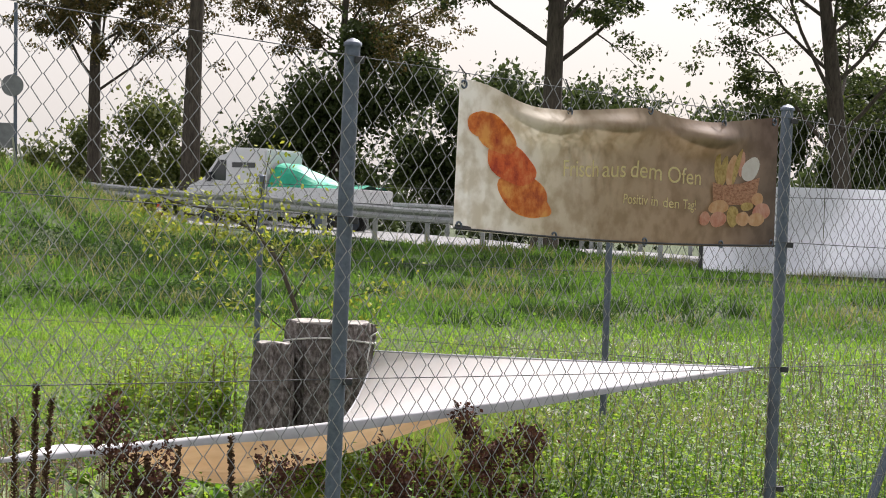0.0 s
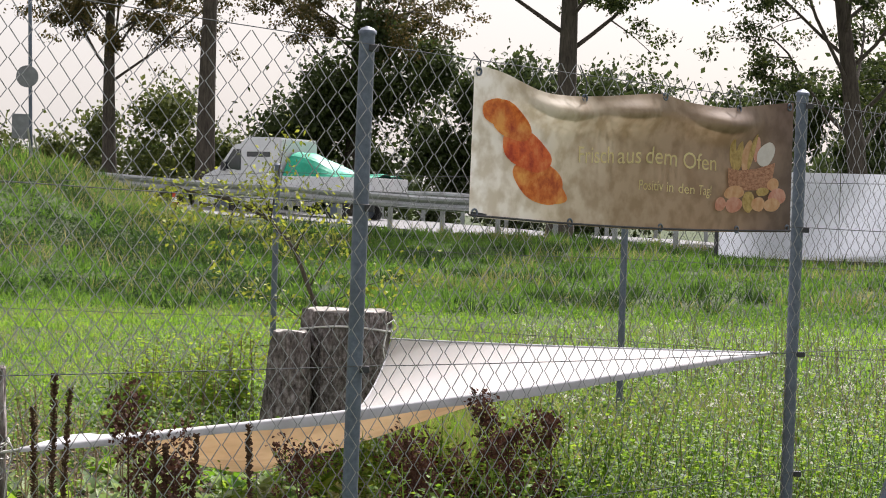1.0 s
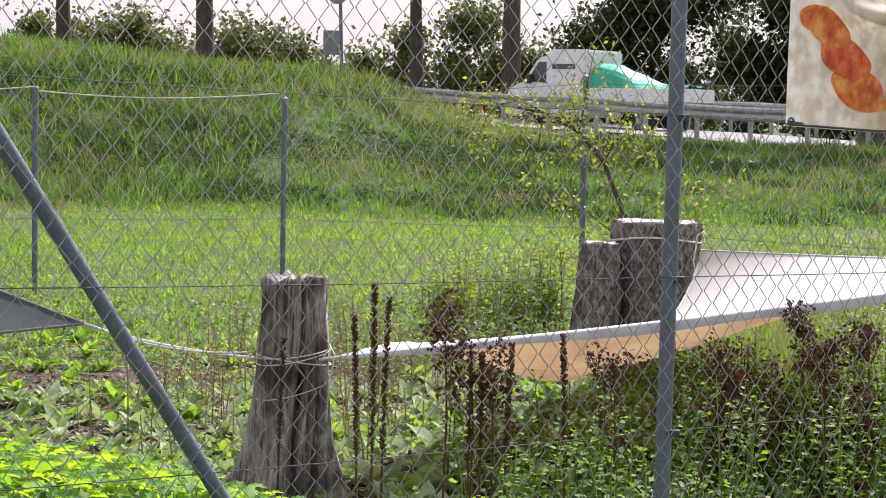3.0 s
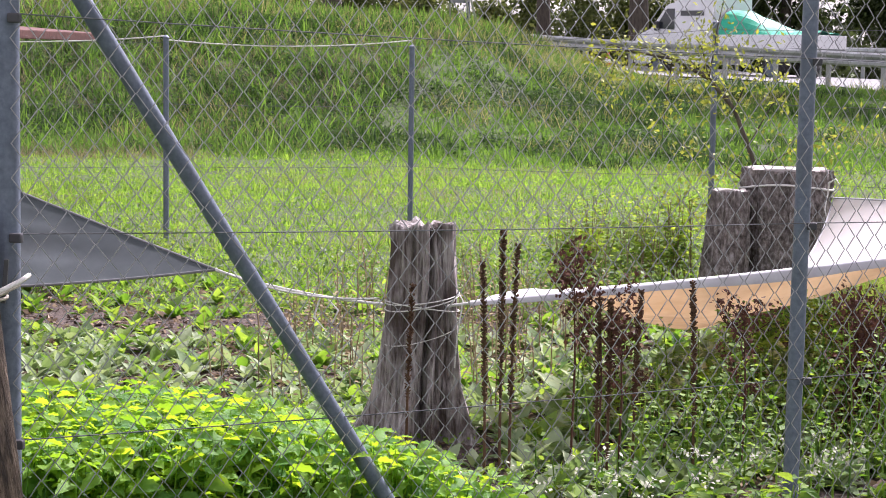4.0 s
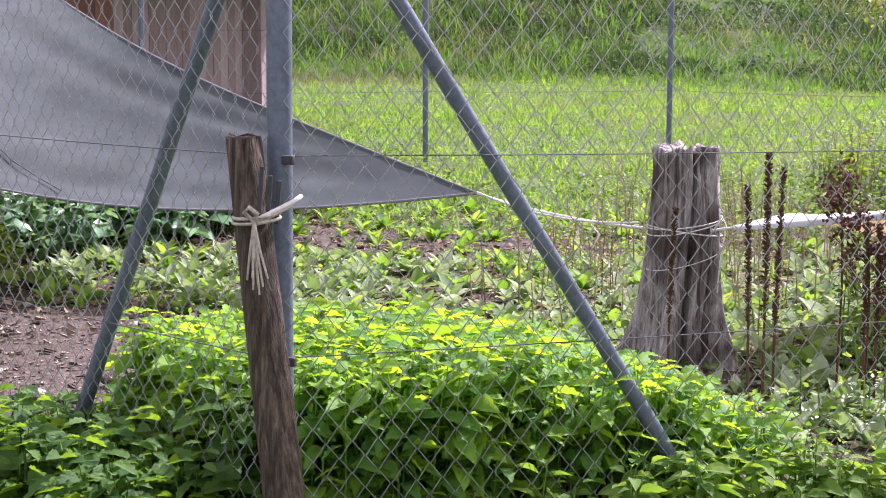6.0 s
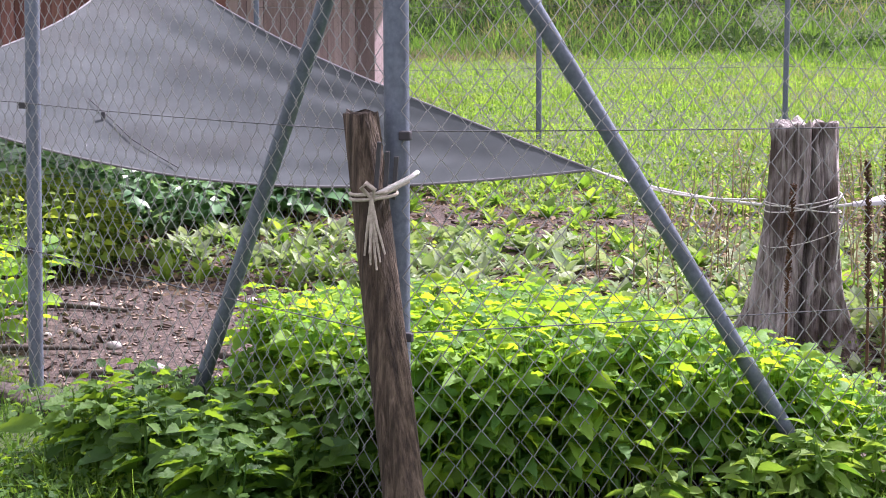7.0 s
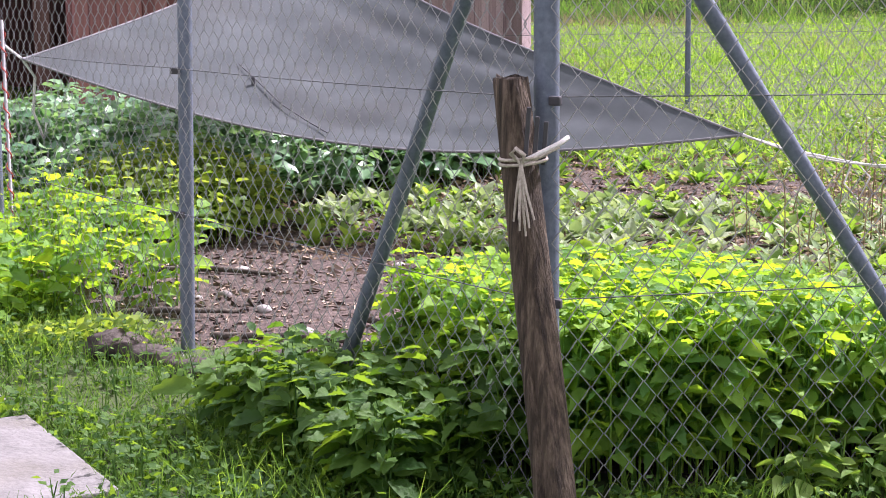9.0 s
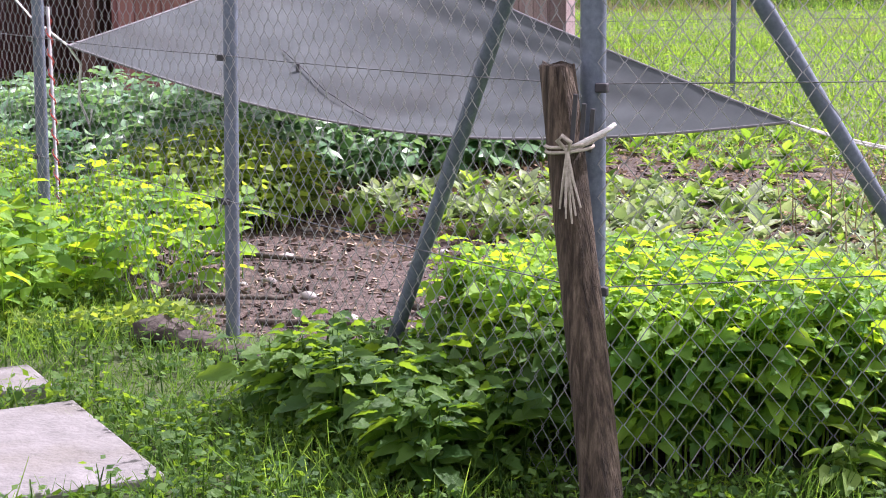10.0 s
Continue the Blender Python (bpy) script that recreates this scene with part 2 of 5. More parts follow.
class Tubes:
    """Gathers tubes along polylines into one vertex and quad list."""

    def __init__(self):
        self.v, self.f, self.n = [], [], 0

    def add(self, pts, radii, sides=8, cap=True):
        pts = np.asarray(pts, float)
        k = len(pts)
        radii = np.broadcast_to(radii, (k,))
        tan = np.gradient(pts, axis=0)
        tan /= np.linalg.norm(tan, axis=1)[:, None] + 1e-12
        ref = np.array([0.0, 0, 1]) if abs(tan[:, 2]).mean() < 0.8 else np.array([1.0, 0, 0])
        a = np.cross(tan, ref)
        a /= np.linalg.norm(a, axis=1)[:, None] + 1e-12
        b = np.cross(tan, a)
        th = np.arange(sides) * 2 * math.pi / sides
        ring = pts[:, None] + radii[:, None, None] * (np.cos(th)[None, :, None] * a[:, None] + np.sin(th)[None, :, None] * b[:, None])
        self.v.append(ring.reshape(-1, 3))
        i = np.arange(k - 1)[:, None] * sides
        j = np.arange(sides)[None]
        j2 = (j + 1) % sides
        q = np.stack([i + j, i + j2, i + sides + j2, i + sides + j], -1).reshape(-1, 4) + self.n
        self.f.append(q)
        if cap and sides == 8:
            for o in (self.n, self.n + (k - 1) * sides):
                self.f.append(np.array([[o, o + 1, o + 2, o + 3], [o, o + 3, o + 4, o + 7], [o + 4, o + 5, o + 6, o + 7]]))
        elif cap and sides == 4:
            for o in (self.n, self.n + (k - 1) * sides):
                self.f.append(np.array([[o, o + 1, o + 2, o + 3]]))
        self.n += k * sides
        return self

    def make(self, name, material, parent=None, label="", smooth=True):
        return mesh_ob(name, np.concatenate(self.v), np.concatenate(self.f), material, parent, label, smooth)


def tube(name, pts, radii, material, parent=None, label="", sides=8):
    return Tubes().add(pts, radii, sides).make(name, material, parent, label)


def unit(v):
    return v / (np.linalg.norm(v, axis=-1, keepdims=True) + 1e-12)


# leaf outlines: x across, y along, z lifted
LEAF_DIAMOND = (np.array([(0, 0, 0), (0.32, 0.45, 0.05), (0, 1, -0.03), (-0.32, 0.45, 0.05)]), [(0, 1, 2, 3)])
LEAF_FINE = (np.array([(-0.5, 0, 0), (0.5, 0, 0), (0.12, 1, 0.15), (-0.12, 1, 0.15)]), [(0, 1, 2, 3)])


def toothed(n=8, wide=0.27):
    """A serrated, ovate, pointed and pleated leaf drooping to its tip."""
    v, f = [], []
    for i in range(n + 1):
        s = i / n
        w = wide * math.sin(math.pi * (0.07 + 0.93 * s) ** 0.72) ** 0.85 * (1.0 if i % 2 else 0.84) + 0.003 if i < n else 0.002
        dip = -0.28 * s ** 2.0
        lift = 0.36 * w + (0.016 if i % 2 else -0.012)
        v += [(-w, s + 0.045 * (i % 2) - 0.02, dip + lift), (0, s, dip), (w, s + 0.045 * (i % 2) - 0.02, dip + lift)]
        if i < n:
            f += [(3 * i, 3 * i + 1, 3 * i + 4, 3 * i + 3), (3 * i + 1, 3 * i + 2, 3 * i + 5, 3 * i + 4)]
    return np.array(v), f


LEAF_TOOTHED = toothed()
LEAF_SIMPLE = toothed(4, 0.33)


def broad(n=4, wide=0.25, bow=0.26):
    v, f = [], []
    for i in range(n + 1):
        s = i / n
        w = wide * (math.sin(math.pi * s ** 0.8) + 0.12 * (1 - s))
        v += [(-w, s, 0.5 * w - bow * s * s), (0, s, -bow * s * s), (w, s, 0.5 * w - bow * s * s)]
        if i < n:
            f += [(3 * i, 3 * i + 1, 3 * i + 4, 3 * i + 3), (3 * i + 1, 3 * i + 2, 3 * i + 5, 3 * i + 4)]
    return np.array(v), f


LEAF_BROAD = broad()


class Leaves:
    """Gathers many copies of leaf outlines: base points, axes, face normals, lengths, widths."""

    def __init__(self):
        self.v, self.f, self.n = [], [], 0

    def add(self, outline, base, axis, normal, length, width=None):
        tv, tf = outline
        base, axis = np.asarray(base, float), unit(np.asarray(axis, float))
        n = len(base)
        normal = np.broadcast_to(np.asarray(normal, float), (n, 3))
        side = unit(np.cross(axis, normal))
        up = np.cross(side, axis)
        L = np.broadcast_to(length, (n,))[:, None, None]
        W = L if width is None else np.broadcast_to(width, (n,))[:, None, None]
        P = base[:, None] + W * tv[None, :, :1] * side[:, None] + L * (tv[None, :, 1:2] * axis[:, None] + tv[None, :, 2:] * up[:, None])
        self.v.append(P.reshape(-1, 3))
        f = np.array(tf)
        self.f.append((f[None] + (np.arange(n) * len(tv))[:, None, None] + self.n).reshape(-1, 4))
        self.n += n * len(tv)
        return self

    def make(self, name, material, parent=None, label=""):
        return mesh_ob(name, np.concatenate(self.v), np.concatenate(self.f), material, parent, label)


rng = np.random.default_rng(7)


def sphere_dirs(n):
    return unit(rng.normal(size=(n, 3)))


# ---- the lie of the land ----
def sm(t):
    t = np.clip(t, 0, 1)
    return t * t * (3 - 2 * t)


def land(x, y):
    """Height of the ground: flat run, meadow rising to the road, grassy mound."""
    x, y = np.asarray(x, float), np.asarray(y, float)
    z = 0.95 * sm((y - 21) / 20) + 0.35 * sm(-(x - 4) / 16) * sm((y - 36) / 8)
    z = z - 0.35 * sm((x - 2) / 8) * sm((y - 30) / 8) * (1 - sm((y - 60) / 20))
    mound = 1.8 * sm((-4.1 - x) / 5.4) * sm((y - 25.5) / 8.0) * (1 - 0.9 * sm((y - 38) / 5.0))
    z = z + np.maximum(mound * (1 - 0.28 * sm((y - 21) / 20)), 0)
    z = z + 0.55 * sm((-9 - x) / 8) * sm((y - 24) / 9) * (1 - sm((y - 38) / 5))
    z = z + 0.05 * np.sin(x * 0.7 + 1) * np.sin(y * 0.55) * sm((y - 8) / 6) + 0.015 * np.sin(x * 3.1) * np.cos(y * 2.7)
    return z

D1_ = (0.692, 0.722)

def axis_lines(near, far, fine, coarse_growth=1.22):
    """Grid lines, even between near limits and growing out to the far ones."""
    lo, hi = near
    a = list(np.arange(lo, hi + 1e-6, fine))
    s, p = fine, hi
    while p < far[1]:
        s *= coarse_growth
        p += s
        a.append(p)
    s, p = fine, lo
    while p > far[0]:
        s *= coarse_growth
        p -= s
        a.insert(0, p)
    return np.array(a)


gx, gy = axis_lines((-14, 12), (-900, 900), 0.35), axis_lines((1, 48), (-300, 1600), 0.35)
XX, YY = np.meshgrid(gx, gy)
ZZ = land(XX, YY)
nx, ny = len(gx), len(gy)
ii = (np.arange(ny - 1)[:, None] * nx + np.arange(nx - 1)[None]).ravel()
ground = mesh_ob("ground", np.stack([XX.ravel(), YY.ravel(), ZZ.ravel()], 1), np.stack([ii, ii + 1, ii + nx + 1, ii + nx], 1), GROUND, smooth=True)
ground.data.materials.append(SOIL)
fcx, fcy = XX.ravel()[ii] + 0.17, YY.ravel()[ii] + 0.17
in1 = -((fcx + 2.0) * D1_[1] - (fcy - 3.78) * D1_[0])
in2 = (fcx + 2.0) * 0.450 + (fcy - 3.78) * 0.893
inside = (in1 > 0.1) & (in2 > 0.05) & (fcy < 12.4 - 0.3 * np.abs(fcx + 3.5)) & (fcx > -8.6) & (fcy < 10.6 + 0.1 * fcx + 0.4 * np.sin(fcx * 2))
ground.data.polygons.foreach_set("material_index", inside.astype(np.int32))
tagged(ground, "grassy ground with meadow, mound and bare run", "ground", kind="structure")

# ---- road behind the meadow ----
RAIL = [(-24.0, 53.0), (-8.86, 45.2), (-4.31, 42.8), (0.17, 40.5), (5.3, 38.6), (12.0, 36.6), (26.0, 33.0)]


def on_rail(s):
    """Point at s metres along the road's edge, counted from its start, and the direction there."""
    for (a, b), (c, d) in zip(RAIL, RAIL[1:]):
        L = math.hypot(c - a, d - b)
        if s <= L or (c, d) == RAIL[-1]:
            return np.array([a + (c - a) * s / L, b + (d - b) * s / L]), np.array([(c - a) / L, (d - b) / L])
        s -= L


def offset_line(s, off):
    p, d = on_rail(s)
    return p + off * np.array([-d[1], d[0]])


RAIL_LEN = sum(math.hypot(c - a, d - b) for (a, b), (c, d) in zip(RAIL, RAIL[1:]))


def road_z(p):
    return float(land(p[0], p[1]))


rs = np.arange(0, RAIL_LEN, 1.0)
rv, rf = [], []
for k, s in enumerate(rs):
    for off in (0.6, 4.2, 8.2):
        p = offset_line(s, off)
        rv.append((p[0], p[1], max(road_z(p), road_z(offset_line(s, 0.6))) + 0.03))
    if k:
        for c in range(2):
            rf.append((3 * k - 3 + c, 3 * k + c, 3 * k + 1 + c, 3 * k - 2 + c))
road = mesh_ob("road", rv, rf, ASPHALT)
tagged(road, "grey asphalt country road behind the guardrail", "road", kind="structure")


def guardrail(off, top, label, s0=4.0, s1=RAIL_LEN - 2):
    g = empty("guardrail", (*offset_line(20, off), 0), label, "guardrail", "guardrails along the road")
    # W-shaped beam swept along the line
    prof = [(0.0, 0.155), (0.045, 0.115), (0.045, 0.06), (0.0, 0.0), (0.045, -0.06), (0.045, -0.115), (0.0, -0.155)]
    ss = np.arange(s0, s1, 1.0)
    v, f = [], []
    for k, s in enumerate(ss):
        p, d = on_rail(s)
        nrm = np.array([d[1], -d[0]])
        q = offset_line(s, off)
        for o, h in prof + [(o - 0.006, h) for o, h in reversed(prof)]:
            w = q + nrm * (o + 0.05)
            v.append((w[0], w[1], road_z(offset_line(s, 0.0)) + top - 0.155 + h))
        if k:
            m = 2 * len(prof)
            for c in range(m):
                f.append((m * k - m + c, m * k - m + (c + 1) % m, m * k + (c + 1) % m, m * k + c))
    mesh_ob("beam", v, f, RAILSTEEL, g)
    s = s0
    while s < s1:
        q = offset_line(s, off)
        z = road_z(offset_line(s, 0))
        _, d = on_rail(s)
        part("post", box_bm((0.1, 0.055, top + 0.3), (q[0], q[1], z + top / 2 - 0.2), math.degrees(math.atan2(d[1], d[0]))), RAILSTEEL, g)
        s += 1.33
    return g


guardrail(0.0, 0.82, "galvanised steel guardrail on short posts beside the road")
guardrail(8.8, 0.85, "galvanised steel guardrail on the far side of the road")

# white sheeted board beside the road
board = empty("roadside_board", (6.6, 37.3, 0), "large white sheeted board in a thin dark frame by the road", "board")
bd = np.array([math.cos(radians(-10.4)), math.sin(radians(-10.4))])
b0 = np.array([5.3, 37.62])


def board_box(u0, u1, z0, z1, thick, off):
    c = b0 + bd * (u0 + u1) / 2 + off * np.array([bd[1], -bd[0]])
    return box_bm((u1 - u0, thick, z1 - z0), (c[0], c[1], (z0 + z1) / 2), -10.4)


for k in range(4):
    part("panel", board_box(0.03 + k * 2.4, 2.415 + k * 2.4, 0.72, 2.49, 0.014, 0), PANELWHITE, board)
# dark strip in place of the shadow line below the sheeting
part("frame", board_box(0, 9.65, 0.63, 0.715, 0.08, 0), DARKFRAME, board, "dark strip drawing the shadow under the board")
part("frame", board_box(-0.06, 0.02, 0.3, 2.5, 0.08, 0), DARKFRAME, board, "dark side upright")
for k in range(5):
    part("leg", board_box(0.1 + k * 2.35, 0.2 + k * 2.35, -0.1, 0.66, 0.08, -0.1), DARKFRAME, board)


# ---- chain-link fences ----
CORNER = np.array([-2.0, 3.78])
D1 = unit(np.array([0.692, 0.722]))
D2 = unit(np.array([-0.893, 0.450]))
WIRES = (1.93, 1.44, 0.945, 0.47)


def chainlink(name, a, b, z0, z1, w, h, r, material, parent, sides=4, depth=0.004, jag=0.006, spread=0.0):
    """Woven zigzag wires between two plan points."""
    a, b = np.asarray(a, float), np.asarray(b, float)
    L = np.linalg.norm(b - a)
    d = (b - a) / L
    nrm = np.array([d[1], -d[0]])
    rows = int((z1 - z0) / (h / 2))
    # node columns, opening out along the first two metres where the mesh was pulled wider
    line = [0.0]
    while line[-1] < L:
        line.append(line[-1] + (w + spread * min(1.0, line[-1] / 2.0)) / 2)
    line = np.array(line)
    cols = len(line) - 2
    j = np.arange(rows + 1)
    zz = z1 - j * h / 2
    T = Tubes()
    for c in range(cols):
        side = (j + c) % 2
        s = line[c + side]
        wob = jag * np.sin(s * 2.3 + zz * 3.0) + jag * 0.7 * np.sin(s * 5.1 - zz * 2.2)
        off = np.where(side == 0, depth, -depth) + 0.02 * np.sin(s * 1.3) * np.sin(zz * 2.1) * (jag > 0)
        p = a[None] + s[:, None] * d[None] + off[:, None] * nrm[None]
        T.add(np.c_[p, zz + wob], r, sides, cap=False)
    return T.make(name, material, parent)


def strand(name, pts, r, material, parent, sag=0.0, n=10, sides=5):
    """A wire or rope from point to point, each span sagging a little."""
    out = []
    for a, b in zip(pts, pts[1:]):
        for t in np.linspace(0, 1, n, endpoint=False):
            p = np.array(a) + (np.array(b) - np.array(a)) * t
            p[2] -= 4 * sag * t * (1 - t)
            out.append(p)
    out.append(np.array(pts[-1], float))
    return tube(name, out, r, material, parent, sides=sides)


def steel_post(parent, at, top, r, lean=(0, 0), base=-0.2, material=None):
    material = material or GALV
    x, y = at
    p0, p1 = np.array([x - lean[0] * 0.5, y - lean[1] * 0.5, base]), np.array([x + lean[0], y + lean[1], top])
    ob = Tubes().add([p0, p0 + (p1 - p0) * 0.5, p1], r, 16, cap=False).make("post", material, parent)
    # domed cap
    zc = [0, 0.012, 0.012, 0.02, 0.026]
    rc = [r + 0.004, r + 0.004, r + 0.002, r * 0.7, 0.001]
    Tubes().add([p1 + np.array([0, 0, a - 0.012]) for a in zc], rc, 16, cap=False).make("cap", material, ob)
    return ob


def clip(parent, x, y, z, n):
    bm = box_bm((0.03, 0.016, 0.022), (x, y, z), 0, 0.004)
    return part("wire_clip", bm, DARKFRAME, parent)


fence = empty("chain_link_fence", (*(CORNER + D1 * 2.5), 0), "galvanised chain-link fence on round steel posts with diagonal braces", "fence", "fences round the hen run")
P1, P2 = np.array([-0.312, 5.64]), np.array([1.338, 7.31])
P3 = P2 + D1 * 1.78
LP, LP2 = np.array([-3.825, 4.77]), np.array([-5.33, 5.475])
LP3 = LP2 + D2 * 2.3
OUT1, OUT2 = np.array([D1[1], -D1[0]]), np.array([-0.450, -0.893])
for at, top, r, lean in ((CORNER, 2.02, 0.0300, (0.0, 0.01)), (P1, 1.975, 0.0242, (0.012, 0)), (P2, 1.945, 0.0242, (0.01, 0)), (P3, 1.945, 0.0242, (0, 0)),
                         (LP, 1.97, 0.0242, (0.03, 0.024)), (LP2, 1.97, 0.0242, (0.02, 0.015)), (LP3, 1.97, 0.0242, (0, 0))):
    steel_post(fence, at, top, r, lean)
# braces from the corner post and the far end post
Tubes().add([(*(CORNER + D1 * 0.02), 1.79), (*(CORNER + D1 * 1.235), -0.06)], 0.021, 16, False).make("brace", GALV, fence)
Tubes().add([(*(CORNER + D2 * 0.01), 1.76), (*(CORNER + D2 * 1.10), -0.06)], 0.021, 16, False).make("brace", GALV, fence)
Tubes().add([(*(P3 - D1 * 0.03), 1.85), (*(P3 - D1 * 1.24), -0.06)], 0.021, 16, False).make("brace", GALV, fence)
W_MESH, H_MESH = 0.063, 0.079
o1 = OUT1 * 0.032
o2 = OUT2 * 0.036
chainlink("mesh", CORNER + o1, P3 + o1, 0.02, 1.93, 0.066, H_MESH, 0.00170, WIRE, fence, spread=0.017)["kind"] = "stuff"
chainlink("mesh", CORNER + o2, LP3 + o2, 0.02, 1.93, W_MESH, H_MESH, 0.00150, WIRE, fence)["kind"] = "stuff"
DROP = {id(CORNER): 0.065, id(P1): 0.0, id(P2): -0.03, id(P3): -0.04, id(LP): 0.015, id(LP2): 0.0, id(LP3): 0.0}
for z in WIRES:
    strand("tension_wire", [(*(p + o1 * 1.25), z + DROP[id(p)]) for p in (CORNER, P1, P2, P3)], 0.0016, TWIRE, fence, 0.006)
    strand("tension_wire", [(*(p + o2 * 1.25), z + DROP[id(p)]) for p in (CORNER, LP, LP2, LP3)], 0.0016, TWIRE, fence, 0.006)
    for p, o in ((P1, o1), (P2, o1), (LP, o2), (LP2, o2), (CORNER, o1)):
        clip(fence, p[0] + o[0] + 0.012, p[1] + o[1], z + DROP[id(p)] - 0.01, o)

farfence = empty("chain_link_fence", (-3.87, 14.42, 0), "weathered chain-link fence on thin steel posts at the meadow's edge", "fence", "fences round the hen run")
FP = [np.array(p) for p in ((-9.4, 10.9), (-7.55, 12.4), (-5.6, 13.45), (-3.87, 14.42), (-1.34, 13.45), (1.08, 11.95), (3.4, 10.5), (5.6, 9.1))]
for p in FP[1:]:
    z = float(land(*p))
    steel_post(farfence, p, z + 1.6 if p[0] < -2 else z + 1.74, 0.022)
for a, b in zip(FP[1:], FP[2:]):
    chainlink("mesh", a, b, 0.1, 1.58 if b[0] < -3 else 1.7, 0.064, 0.080, 0.0008, FARWIRE, farfence, sides=3)["kind"] = "stuff"
for z in (1.55, 1.07, 0.58):
    strand("tension_wire", [(*p, z if p[0] < -2 else z * 1.09) for p in FP[1:]], 0.0020, TWIRE, farfence, 0.01)

for a, b in ((1, 2), (2, 3)):
    strand("rope_strand", [(*FP[a], 1.57), (*FP[b], 1.60)], 0.005, ROPE, farfence, 0.05)

# leaning wooden post tied to the corner post
wp = empty("wooden_post", (-1.86, 3.57, 0), "weathered round wooden post tied to the fence corner with cord", "post")
v, f = [], []
SEG, RINGS = 28, 26
for k in range(RINGS):
    t = k / (RINGS - 1)
    c = np.array([-1.845, 3.555, -0.1]) * (1 - t) + np.array([-2.050, 3.700, 1.055]) * t
    for s in range(SEG):
        th = s * 2 * math.pi / SEG
        nz = noise.noise(Vector((math.cos(th) * 2.2, math.sin(th) * 2.2, t * 1.2)))
        crack = 0.010 * max(0, 1 - abs(((th - 4.9 + 0.2 * math.sin(t * 5)) + math.pi) % (2 * math.pi) - math.pi) / 0.10)
        r = 0.050 - 0.010 * t + 0.006 * nz - crack
        z = (0.014 * noise.noise(Vector((math.cos(th) * 6, math.sin(th) * 6, 3))) if k == RINGS - 1 else 0)
        v.append((c[0] + r * math.cos(th), c[1] + r * math.sin(th), c[2] + z))
    if k:
        f += [((k - 1) * SEG + s, (k - 1) * SEG + (s + 1) % SEG, k * SEG + (s + 1) % SEG, k * SEG + s) for s in range(SEG)]
f.append(tuple(range((RINGS - 1) * SEG, RINGS * SEG)))
mesh_ob("shaft", v, f, WOODPOST, wp, smooth=True)

# ---- stumps ----
CUTWOOD = surface("sawn_wood", [(0.3, (0.34, 0.31, 0.28)), (0.7, (0.50, 0.47, 0.43))], 20, 0.9, 0, 0.3, 50)


def stump(name, at, height, r0, r1, label, material, flare=0.6, roots=5, seg=48, rings=36, groove=0.02, seed=0.0, lean=(0, 0), category="tree stump", clefts=(), rim=0.03, cut=False, fine=3.0):
    e = empty(name, (*at, 0), label, category)
    v, f = [], []
    for k in range(rings):
        t = k / (rings - 1)
        for s in range(seg):
            th = s * 2 * math.pi / seg
            root = max(0, math.cos(roots * th + seed)) ** 2
            r = r0 + (r1 - r0) * t + flare * r0 * (1 - t) ** 4 * (0.35 + root)
            r += groove * noise.noise(Vector((math.cos(th) * 5 + seed, math.sin(th) * 5, t * 1.3))) + 0.5 * groove * noise.noise(Vector((math.cos(th) * 14, math.sin(th) * 14 + seed, t * 3))) + 0.35 * groove * noise.noise(Vector((math.cos(th) * 34, math.sin(th) * 34 + seed, t * fine)))
            for ct, cd, cw, cl in clefts:
                dist = abs((th - ct - 0.25 * math.sin(3.1 * t + ct) + math.pi) % (2 * math.pi) - math.pi)
                r -= cd * max(0, 1 - dist / cw) * (1 if t > cl else max(0, 1 - (cl - t) * 4))
            z = t * height - 0.06 + (rim * noise.noise(Vector((math.cos(th) * 3, math.sin(th) * 3, seed + 7))) if t > 0.97 else 0)
            v.append((at[0] + lean[0] * t + r * math.cos(th), at[1] + lean[1] * t + r * math.sin(th), z))
        if k:
            f += [((k - 1) * seg + s, (k - 1) * seg + (s + 1) % seg, k * seg + (s + 1) % seg, k * seg + s) for s in range(seg)]
    n = len(v)
    v.append((at[0] + lean[0], at[1] + lean[1], height - 0.09))
    f += [((rings - 1) * seg + s, (rings - 1) * seg + (s + 1) % seg, n) for s in range(seg)]
    mesh_ob("trunk", v, f, material, e, smooth=True)
    if cut:
        ring = [(at[0] + lean[0] + (r1 - 0.02) * math.cos(q), at[1] + lean[1] + (r1 - 0.02) * math.sin(q), height - 0.058 + 0.008 * math.sin(3 * q)) for q in np.linspace(0, 2 * math.pi, 40, endpoint=False)]
        low = [(x, y, z - 0.03) for x, y, z in ring]
        mesh_ob("cut_face", ring + low, [tuple(range(40))] + [(k, (k + 1) % 40, 40 + (k + 1) % 40, 40 + k) for k in range(40)], CUTWOOD, e, "pale sawn top")
    return e


stump("tree_stump", (-1.745, 6.6), 0.875, 0.138, 0.114, "weathered grey bare tree stump with cracks and roots", STUMPWOOD, 1.0, 5, seed=1.6, groove=0.026, seg=150, rings=56, clefts=((5.08, 0.085, 0.17, 0.0), (5.62, 0.06, 0.16, 0.0), (5.35, 0.03, 0.07, 0.3), (4.45, 0.018, 0.06, 0.25), (4.75, 0.014, 0.05, 0.1), (3.9, 0.02, 0.1, 0.3)), rim=0.035)
stump("tree_stump", (-0.72, 12.05), 0.83, 0.29, 0.275, "thick rough-barked tree stump standing by the fence", BLOCKBARK, 0.05, 3, seed=2.4, groove=0.04, seg=130, rings=80, fine=30.0, rim=0.012, cut=True)
